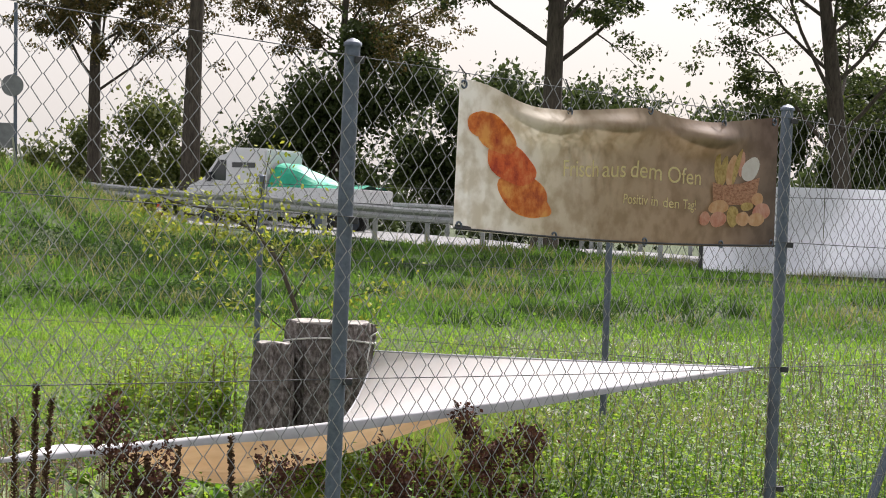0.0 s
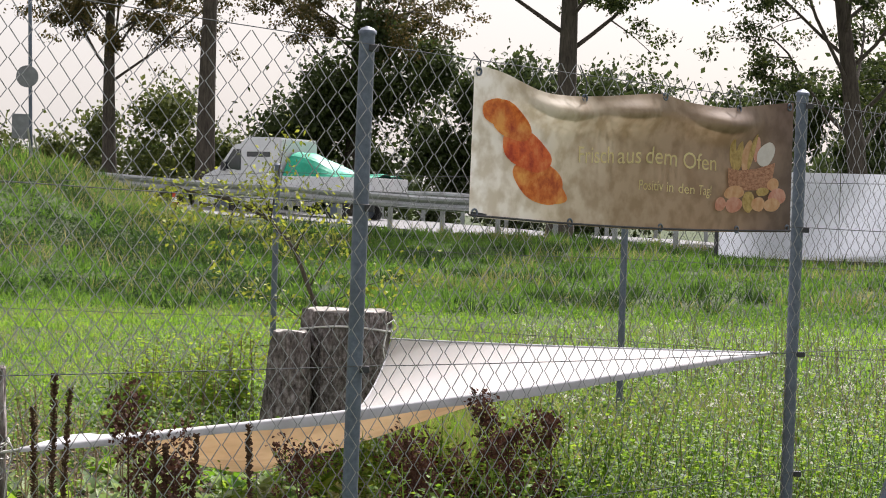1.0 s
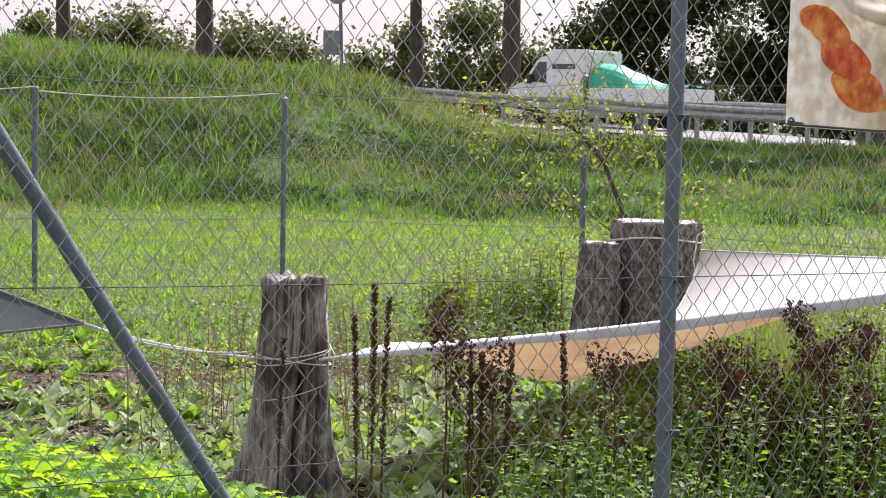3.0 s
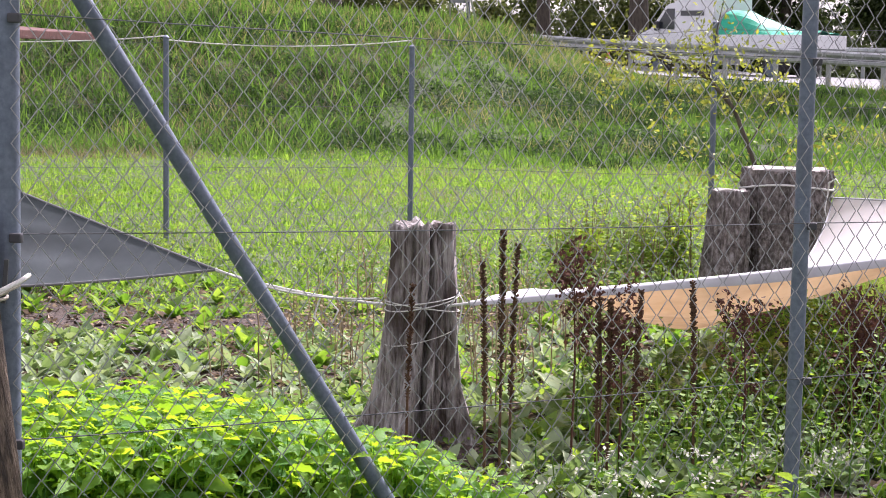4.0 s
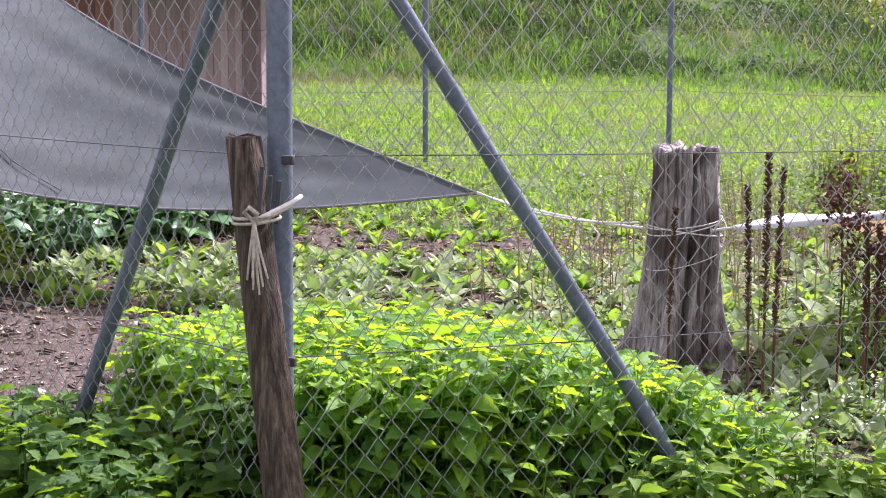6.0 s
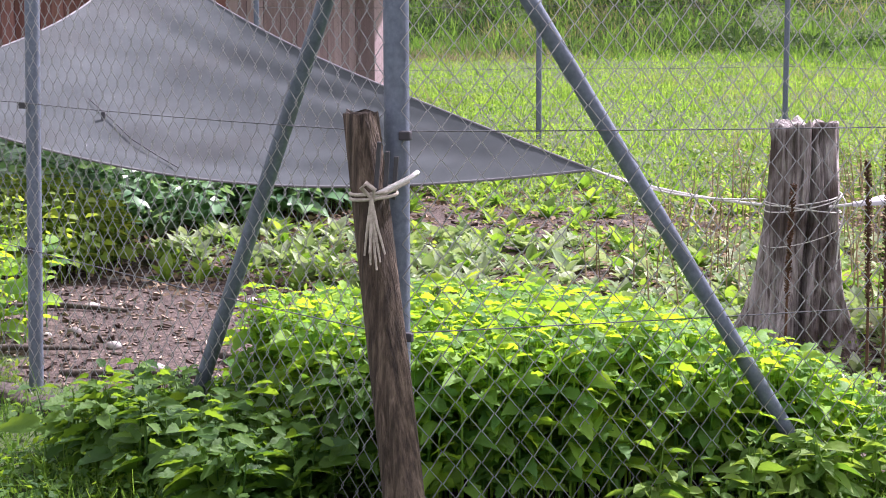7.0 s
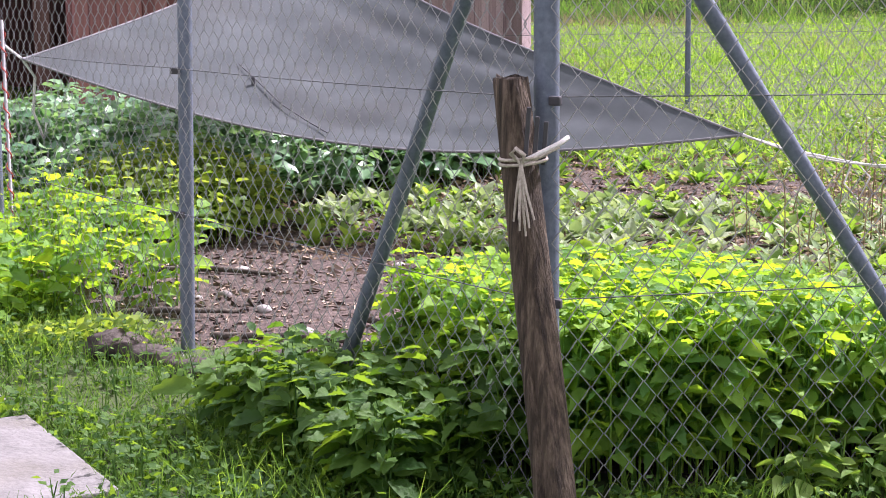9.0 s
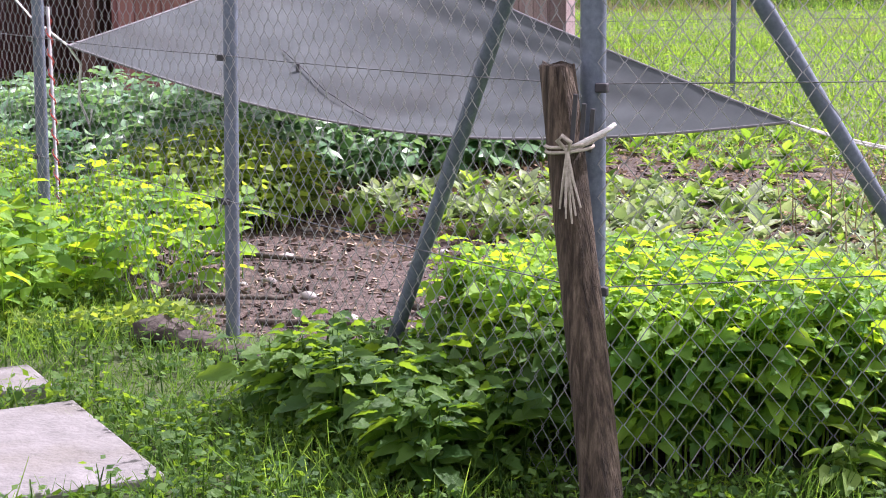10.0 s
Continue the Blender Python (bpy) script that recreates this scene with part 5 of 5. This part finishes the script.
# wood chips, twigs and pebbles on the bare soil
g = np.random.default_rng(51)
n = 9500
x, y = -6.6 + 5.6 * g.random(n), 4.2 + 5.0 * g.random(n)
ok = (np.array([side2(a, b) for a, b in zip(x, y)]) > 0.08) & (np.array([side1(a, b) for a, b in zip(x, y)]) > 0.3)
x, y = x[ok], y[ok]
n = len(x)
th = g.random(n) * 6.28
LITTER = leafmat("wood_chip", (0.05, 0.032, 0.024), (0.36, 0.28, 0.21), 0.0, 0.9, 0.9)
CHIP = (np.array([(-0.25, 0, 0), (0.25, 0, 0.05), (0.3, 1, 0.08), (-0.2, 1, 0.16), (-0.25, 0, -0.2), (0.25, 0, -0.2), (0.3, 1, -0.2), (-0.2, 1, -0.2)]),
        [(0, 1, 2, 3), (0, 1, 5, 4), (1, 2, 6, 5), (2, 3, 7, 6), (3, 0, 4, 7)])
chips = Leaves().add(CHIP, np.stack([x, y, land(x, y) + 0.004], 1), np.stack([np.cos(th), np.sin(th), g.normal(0, 0.15, n)], 1), np.stack([g.normal(0, 0.3, n), g.normal(0, 0.3, n), np.ones(n)], 1), 0.012 + 0.05 * g.random(n) ** 2, 0.008 + 0.016 * g.random(n))
tagged(chips.make("wood_chips", LITTER), "scattered wood chips and dry litter on bare soil", "litter", kind="stuff")
PEBBLE = surface("pale_pebble", [(0.3, (0.16, 0.145, 0.135)), (0.7, (0.32, 0.30, 0.28))], 12, 0.8, 0, 0.2, each=0.6)
peb = bmesh.new()
bmesh.ops.create_icosphere(peb, subdivisions=2, radius=1)
for w in peb.verts:
    w.co *= 1 + 0.2 * noise.noise(w.co * 1.4)
first = tagged(part("pebble", peb, PEBBLE, smooth=True), "pale round pebble lying on bare soil", "pebble", "pebbles in the run")
first.matrix_basis = Matrix.LocRotScale((-4.3, 5.6, 0.01), None, (0.03, 0.025, 0.018))
for k in range(46):
    px, py = -5.8 + 3.2 * g.random(), 4.9 + 2.6 * g.random()
    if side2(px, py) < 0.15 or side1(px, py) < 0.9:
        continue
    r = 0.012 + 0.022 * g.random()
    o = first.copy()
    scene.collection.objects.link(o)
    o.matrix_basis = Matrix.LocRotScale((px, py, 0.006), Euler((0, 0, g.random() * 6)), (r * 1.3, r, r * 0.7))
for k, (a, b) in enumerate((((-4.55, 5.05), (-4.05, 5.35)), ((-3.9, 4.98), (-3.3, 5.12)), ((-4.9, 5.9), (-4.35, 6.02)), ((-3.55, 5.45), (-3.2, 5.25)))):
    m = ((a[0] + b[0]) / 2 + 0.03, (a[1] + b[1]) / 2 - 0.03, 0.035)
    tagged(tube("stick", [(*a, 0.012), m, (*b, 0.015)], (0.014, 0.012, 0.008), BARK, sides=8), "brown fallen stick lying on bare soil", "stick", "sticks in the run")

# ---- dry stalks ----


def mullein_spike(x, y, top, r=0.009, bend=0.0, seed=0):
    """A dead mullein stalk studded with seed capsules."""
    g = np.random.default_rng(100 + seed)
    e = empty("mullein_stalk", (x, y, 0), "dead brown mullein stalk studded with seed capsules", "dry stalk", "dead mullein stalks")
    pts = [np.array([x + bend * t * t, y, top * t - 0.02 * (1 - t)]) for t in np.linspace(0, 1, 10)]
    tube("stem", pts, np.linspace(0.006, 0.003, 10), SPIKE, e, sides=6)
    n = int(top * 520)
    t = 0.32 + 0.68 * g.random(n) ** 0.8
    az = g.random(n) * 6.28
    base = np.stack([x + bend * t * t, np.full(n, y), top * t], 1)
    ax = np.stack([np.cos(az), np.sin(az), 0.6 + 0 * az], 1)
    L = Leaves().add(CHIP, base + ax * 0.002, ax, np.stack([-np.cos(az), -np.sin(az), 1 + 0 * az], 1), r * (0.8 + 0.7 * g.random(n)), r * 0.9)
    L.make("seed_cover", SPIKE, e)["kind"] = "stuff"
    return e


for k, (x, y, z) in enumerate(((-1.316, 6.02, 0.852), (-1.284, 6.03, 0.805), (-1.366, 6.01, 0.742), (-0.993, 6.08, 0.627), (-0.87, 6.10, 0.658), (-0.667, 6.124, 0.691), (-0.955, 6.087, 0.618), (-1.72, 6.30, 0.62))):
    mullein_spike(x, y, z, bend=0.02 * math.sin(k * 2.1), seed=k, r=0.009 if k else 0.010)


def dock(x, y, top, spread, seed):
    """A dead branching seed head, dark brown."""
    g = np.random.default_rng(200 + seed)
    e = empty("dock_stalk", (x, y, 0), "dead dark brown branching seed head", "dry stalk", "dead seed heads")
    T, L = Tubes(), Leaves()
    T.add([(x, y, -0.02), (x + 0.01, y, top * 0.5), (x, y, top * 0.92)], (0.005, 0.004, 0.002), 5, False)
    for k in range(18):
        t = 0.74 + 0.24 * g.random() if k % 3 else 0.5 + 0.4 * g.random()
        az = g.random() * 6.28
        ln = spread * (0.4 + 0.7 * g.random())
        p = np.array([x, y, top * t * 0.92])
        q = p + np.array([math.cos(az) * ln * 0.8, math.sin(az) * ln * 0.8, ln * 0.75])
        m = (p + q) / 2 + np.array([math.cos(az), math.sin(az), 0]) * ln * 0.15
        T.add([p, m, q], (0.002, 0.0016, 0.001), 4, False)
        n = 24
        s = 0.35 + 0.7 * g.random(n)
        c = p + (q - p) * s[:, None] + g.normal(0, 0.013, (n, 3))
        L.add(LEAF_DIAMOND, c, g.normal(0, 1, (n, 3)), g.normal(0, 1, (n, 3)), 0.013 + 0.012 * g.random(n))
    T.make("stalk", SEEDHEAD, e)["kind"] = "stuff"
    L.make("seed_mass", SEEDHEAD, e)["kind"] = "stuff"
    return e


for k, (x, y, z, s) in enumerate(((-1.08, 6.07, 0.80, 0.13), (-1.0, 6.15, 0.66, 0.16), (-0.51, 6.14, 0.64, 0.13), (-0.92, 6.09, 0.58, 0.12), (0.12, 6.5, 0.82, 0.09), (-0.16, 6.5, 0.68, 0.12), (0.35, 6.55, 0.76, 0.12), (-0.07, 6.5, 0.58, 0.16), (0.2, 6.6, 0.70, 0.10))):
    dock(x, y, z, s, k)

# ---- herbs behind the fence ----
pts, g = scatter(400, -1.2, 2.6, 5.6, 9.6, lambda x, y: 0.12 < side1(x, y) < 1.7 and along1(x, y) > 1.9 + 0.5 * (side1(x, y) > 0.7), 61)
nettle_patch("herb_patch", [(x, y, (0.24 + 0.24 * min(1, max(0, along1(x, y) - 2.2))) * (0.6 + 0.6 * g.random())) for x, y in pts], "fresh green small-leaved herbs along the fence", WEEDLEAF, 0.034, 62, "weeds", LEAF_DIAMOND, 0.022)
pts, g = scatter(420, 0.4, 6.0, 8.2, 20, lambda x, y: side1(x, y) > 0.5 and y > 8 + 0.2 * x, 63)
nettle_patch("herb_patch", [(x, y, 0.50 * (0.5 + 0.6 * g.random())) for x, y in pts], "tall green and straw-coloured herbs in the meadow corner", HERBDARK, 0.03, 64, "weeds", LEAF_DIAMOND, 0.035, STRAW)
pts, g = scatter(48, -0.2, 0.4, 6.8, 7.8, lambda x, y: side1(x, y) > 0.4, 65)
nettle_patch("dead_undergrowth", [(x, y, 0.46 * (0.5 + 0.6 * g.random())) for x, y in pts], "dead dark brown undergrowth below the sail", SEEDHEAD, 0.05, 66, "weeds", LEAF_DIAMOND, 0.022)
pts, g = scatter(110, -2.5, -1.1, 11.2, 12.8, lambda x, y: math.hypot(x + 1.78, y - 12.0) < 0.48, 67)
nettle_patch("herb_patch", [(x, y, 0.55 * (0.5 + 0.6 * g.random())) for x, y in pts], "green weeds beside the thick stump", HERB, 0.05, 68, "weeds", LEAF_DIAMOND, 0.035, STRAW)
pts, g = scatter(160, -3.0, -1.4, 6.9, 10.4, lambda x, y: True, 69)
nettle_patch("dry_weeds", [(x, y, 0.42 * (0.4 + 0.7 * g.random())) for x, y in pts], "straw-brown dry weeds behind the grey stump", STRAW, 0.022, 70, "weeds", LEAF_DIAMOND, 0.035)

# pale flower heads in the meadow corner and by the fence
g = np.random.default_rng(71)
L = Leaves()
for k in range(700):
    if k < 640:
        x, y, h = 0.5 + 4.6 * g.random(), 8.4 + 8.6 * g.random() ** 1.3, 0.22 + 0.32 * g.random()
    else:
        s = 0.9 + 2.2 * g.random()
        p = CORNER + D1 * s - OUT1 * (0.05 + 0.3 * g.random())
        x, y, h = p[0], p[1], 0.10 + 0.14 * g.random()
    n = 9
    c = np.array([x, y, float(land(x, y)) + h]) + g.normal(0, 0.018, (n, 3)) * [1, 1, 0.4]
    L.add(LEAF_DIAMOND, c, g.normal(0, 1, (n, 3)), g.normal(0, 0.4, (n, 3)) + [0, 0, 1], 0.012 + 0.010 * g.random(n))
tagged(L.make("flower_heads", FLOWER), "pale cream flower heads among the weeds", "flowers", kind="stuff")

# ---- sapling with yellow-green leaves ----
sap = empty("sapling", (-0.93, 12.5, 0), "thin sapling with sparse yellow-green leaves", "tree")
T, L = Tubes(), Leaves()
g = np.random.default_rng(81)
main = [(-0.90, 12.5, 0), (-0.96, 12.45, 0.78), (-1.10, 12.4, 1.14), (-1.27, 12.35, 1.34), (-1.51, 12.3, 1.47), (-1.81, 12.25, 1.52), (-2.02, 12.2, 1.50)]
T.add(main, np.linspace(0.02, 0.005, len(main)), 8)
twigs = [((-1.27, 12.35, 1.34), (-1.17, 12.3, 1.92)), ((-1.0, 12.45, 0.9), (-0.72, 12.35, 1.32)), ((-1.0, 12.45, 0.7), (-0.30, 12.35, 1.02)), ((-1.51, 12.3, 1.47), (-1.56, 12.25, 0.95)), ((-1.10, 12.4, 1.14), (-0.9, 12.3, 1.5)),
         ((-1.81, 12.25, 1.52), (-1.95, 12.2, 1.25)), ((-1.27, 12.35, 1.34), (-1.35, 12.2, 1.62)), ((-0.93, 12.45, 0.5), (-0.4, 12.3, 0.75)), ((-0.95, 12.45, 0.6), (-1.45, 12.3, 0.9)), ((-0.92, 12.45, 0.4), (-1.5, 12.2, 0.5))]
for a, b in twigs + [(main[i], main[i + 1]) for i in range(2, 6)]:
    a, b = np.array(a), np.array(b)
    mid = (a + b) / 2 + np.array([0, 0, 0.05])
    tube("twig", [a, mid, b], (0.006, 0.004, 0.002), BARK, sap, sides=5)
    n = 130
    t = 0.25 + 0.8 * g.random(n)
    c = a + (b - a) * t[:, None] + g.normal(0, 0.085, (n, 3))
    L.add(LEAF_DIAMOND, c, g.normal(0, 1, (n, 3)) + [0, 0, -0.4], g.normal(0, 0.7, (n, 3)) + [0, 0, 1], 0.024 + 0.034 * g.random(n), 0.026 + 0.02 * g.random(n))
T.make("trunk", BARK, sap)
L.make("crown", SAPLEAF, sap)["kind"] = "stuff"

# ---- road sign, stakes, cone ----
SIGNGREY = surface("sign_back_grey", [(0.3, (0.16, 0.17, 0.18)), (0.7, (0.24, 0.25, 0.26))], 6, 0.5, 0.4, 0.05)
sign = empty("road_sign", (-8.70, 36.95, 2.2), "round road sign seen from its grey back on a steel pole", "road sign")
tube("pole", [(-8.64, 36.97, 1.6), (-8.70, 36.95, 3.6), (-8.76, 36.95, 5.6)], 0.038, GALV, sign, sides=12)
bm = bmesh.new()
bmesh.ops.create_cone(bm, cap_ends=True, segments=40, radius1=0.22, radius2=0.22, depth=0.02)
bmesh.ops.bevel(bm, geom=[e for e in bm.edges], offset=0.004, segments=1, affect="EDGES")
bmesh.ops.transform(bm, matrix=pose(-8.76, 36.90, 3.935, 90, 0, 12), verts=bm.verts)
part("disc", bm, SIGNGREY, sign)
part("plate", box_bm((0.36, 0.02, 0.5), (-8.86, 36.90, 2.93), 12, 0.01), SIGNGREY, sign)
for a, b in (((-9.05, 36.9, 2.68), (-9.0, 36.95, 1.8)), ((-8.60, 36.9, 2.75), (-8.38, 36.95, 1.9)), ((-8.72, 36.88, 2.9), (-8.55, 36.9, 1.9))):
    tagged(tube("stake", [a, b], 0.022, ROPE, sides=8), "thin white marker stake standing on the mound", "stake", "marker stakes")
CONE = surface("orange_plastic", [(0.3, (0.55, 0.06, 0.02)), (0.7, (0.70, 0.10, 0.04))], 10, 0.5, 0, 0)
cz = float(land(-6.42, 41.5))
cone = empty("traffic_cone", (-6.42, 41.5, cz), "small orange and white traffic cone by the guardrail", "traffic cone")
tube("body", [(-6.42, 41.3, cz), (-6.42, 41.3, cz + 0.24)], (0.10, 0.075), CONE, cone, sides=16)
tube("band", [(-6.42, 41.3, cz + 0.24), (-6.42, 41.3, cz + 0.34)], (0.075, 0.055), PANELWHITE, cone, "white reflective band", 16)
tube("tip", [(-6.42, 41.3, cz + 0.34), (-6.42, 41.3, cz + 0.48)], (0.055, 0.025), CONE, cone, sides=16)

# ---- flatbed van on the road ----
PAINT = surface("white_vehicle_paint", [(0.3, (0.66, 0.67, 0.69)), (0.7, (0.74, 0.75, 0.77))], 2, 0.3, 0, 0)
GLASS = surface("vehicle_glass", [(0.3, (0.02, 0.025, 0.03)), (0.7, (0.04, 0.045, 0.05))], 2, 0.08, 0, 0, spec=0.8)
RUBBER = surface("tyre_rubber", [(0.3, (0.02, 0.02, 0.02)), (0.7, (0.04, 0.04, 0.04))], 20, 0.9, 0, 0.1)
TARP = surface("green_tarpaulin", [(0.3, (0.005, 0.26, 0.15)), (0.7, (0.015, 0.42, 0.26))], 3, 0.5, 0, 0.3, 10)


def prism(profile, y0, y1, bevel=0.03):
    """A side profile in x and z given width along y, edges rounded."""
    bm = bmesh.new()
    fc = bm.faces.new([bm.verts.new((x, y0, z)) for x, z in profile])
    r = bmesh.ops.extrude_face_region(bm, geom=[fc])
    bmesh.ops.translate(bm, vec=(0, y1 - y0, 0), verts=[w for w in r["geom"] if isinstance(w, bmesh.types.BMVert)])
    bmesh.ops.bevel(bm, geom=bm.edges[:], offset=bevel, segments=2, affect="EDGES")
    return bm


vp, vd = np.array([-4.22, 48.98]), unit(np.array([-4.55, 2.4]))
VM = Matrix.Translation((vp[0], vp[1], float(land(*vp)) + 0.02)) @ Matrix.Rotation(math.atan2(vd[1], vd[0]), 4, "Z") @ Matrix.Scale(0.95, 4)
van = empty("flatbed_van", tuple(VM.translation), "white flatbed van with a green tarpaulin over its load", "van")


def van_part(name, bm, material, parent=None, label=""):
    bmesh.ops.transform(bm, matrix=VM, verts=bm.verts)
    return part(name, bm, material, parent or van, label)


cab = van_part("cab", prism([(0.1, 0.45), (0.1, 2.32), (1.30, 2.34), (1.42, 2.16), (1.72, 2.10), (2.22, 1.45), (2.75, 1.22), (2.85, 0.8), (2.8, 0.45)], -0.95, 0.95, 0.05), PAINT)
for y in (-0.97, 0.955):
    van_part("side_window", prism([(1.42, 1.40), (1.42, 1.98), (1.68, 1.98), (2.06, 1.44)], y, y + 0.015, 0.004), GLASS, cab, "dark side window")
    van_part("side_window", prism([(0.45, 1.78), (0.45, 1.92), (1.22, 1.92), (1.22, 1.78)], y, y + 0.015, 0.004), GLASS, cab, "narrow dark rear side window")
van_part("windscreen", box_bm((0.02, 1.6, 0.74), m=pose(2.0, 0, 1.78, 0, -37, 0)), GLASS, cab, "dark sloping windscreen")
van_part("bed", box_bm((2.85, 1.95, 0.14), (-1.42, 0, 0.85), 0, 0.02), SIGNGREY)
for y in (-0.97, 0.97):
    van_part("drop_side", box_bm((2.85, 0.04, 0.36), (-1.42, y, 1.08), 0, 0.01), PAINT)
van_part("tailboard", box_bm((0.04, 1.95, 0.36), (-2.85, 0, 1.08), 0, 0.01), PAINT)
bm = bmesh.new()
bmesh.ops.create_grid(bm, x_segments=28, y_segments=14, size=1)
for w in bm.verts:
    a, b = w.co.x, w.co.y
    w.co = Vector((-1.40 + 1.42 * a, 0.99 * b, 1.20 + (1 - abs(b) ** 3) * (0.14 + 0.62 * float(sm((a + 0.5) / 1.5)) + 0.07 * noise.noise(Vector((a * 3.0, b * 2.5, 1))))))
van_part("tarpaulin", bm, TARP, label="crumpled green tarpaulin")
for x in (1.95, -1.75):
    for y in (-0.88, 0.88):
        bm = bmesh.new()
        bmesh.ops.create_cone(bm, cap_ends=True, segments=28, radius1=0.34, radius2=0.34, depth=0.22)
        bmesh.ops.bevel(bm, geom=bm.edges[:], offset=0.03, segments=2, affect="EDGES")
        bmesh.ops.transform(bm, matrix=pose(x, y, 0.34, 90, 0, 0), verts=bm.verts)
        wh = van_part("wheel", bm, RUBBER)
        bm = bmesh.new()
        bmesh.ops.create_cone(bm, cap_ends=True, segments=20, radius1=0.2, radius2=0.17, depth=0.25)
        bmesh.ops.transform(bm, matrix=pose(x, y, 0.34, 90, 0, 0), verts=bm.verts)
        van_part("rim", bm, GALV, wh, "grey steel rim")
for y in (-0.7, 0.7):
    van_part("headlight", box_bm((0.05, 0.3, 0.18), (2.83, y, 0.95), 0, 0.02), GLASS, cab)
for y in (-1.05, 1.05):
    van_part("door_mirror", box_bm((0.1, 0.16, 0.26), (1.95, y, 1.5), 0, 0.03), DARKFRAME, cab, "black door mirror")

# ---- corner by the hen house ----
DARKTIMBER = surface("dark_timber", [(0.3, (0.06, 0.03, 0.022)), (0.7, (0.12, 0.065, 0.05))], 8, 0.85, 0, 0.4, 30, (5, 5, 0.4))
tagged(part("timber_post", box_bm((0.12, 0.12, 2.6), (-9.75, 10.7, 1.15), 30, 0.008), DARKTIMBER), "dark brown square timber post before the hen house", "post")
tagged(part("timber_post", box_bm((0.22, 0.22, 2.2), m=pose(-9.32, 17.72, 0.75, 0, 0, 0), bevel=0.01), SHEDPALE), "faded timber corner post of the hen house", "post")
STAKEGREY = surface("plastic_stake", [(0.3, (0.2, 0.2, 0.2)), (0.7, (0.3, 0.3, 0.3))], 10, 0.6, 0, 0)
REDCORD = surface("red_cord", [(0.3, (0.42, 0.06, 0.05)), (0.7, (0.55, 0.10, 0.08))], 40, 0.9, 0, 0.3)
st = empty("fence_stake", (-5.44, 5.67, 0), "thin grey stake wound with red cord", "stake")
tube("rod", [(-5.44, 5.667, -0.05), (-5.44, 5.664, 1.05)], 0.007, STAKEGREY, st, sides=8)
tube("winding", [(-5.44 + 0.012 * math.cos(k * 0.9), 5.665 + 0.012 * math.sin(k * 0.9), 1.0 - 0.012 * k) for k in range(70)], 0.0035, REDCORD, st, "red cord winding", 5)
tl = empty("rope", TC, "white rope tail hanging at the grey sail's tip", "rope")
tube("tail", [TC, (-6.18, 6.66, 0.72), (-6.22, 6.68, 0.55), (-6.16, 6.68, 0.42), (-6.14, 6.68, 0.5)], 0.007, ROPE, tl, sides=6)
tube("tail", [TC, (-7.0, 7.2, 0.9), (-8.2, 8.2, 1.05)], 0.006, ROPE, tl, sides=6)

# low broad-leaved weeds in the lawn
pts, g = scatter(1300, -6.5, -1.2, 2.6, 6.2, lambda x, y: (side2(x, y) < -0.03 and along2(x, y) > -0.2 or side1(x, y) < -0.02 and along1(x, y) > 0) and not on_slab(np.array([x]), np.array([y]))[0], 91)
nettle_patch("lawn_weeds", [(x, y, 0.03 + 0.09 * g.random()) for x, y in pts], "small green weeds growing through the lawn", WEEDSHADE, 0.034, 92, "weeds", LEAF_DIAMOND, 0.025)
pts, g = scatter(90, -1.9, 0.2, 3.6, 6.0, lambda x, y: -0.16 < side1(x, y) < -0.04 and 0.55 < along1(x, y) < 2.4, 93)
nettle_patch("fence_weeds", [(x, y, 0.10 + 0.12 * g.random()) for x, y in pts], "fresh leafy weeds at the foot of the fence", WEEDLEAF, 0.07, 94, "weeds", LEAF_BROAD, 0.03)
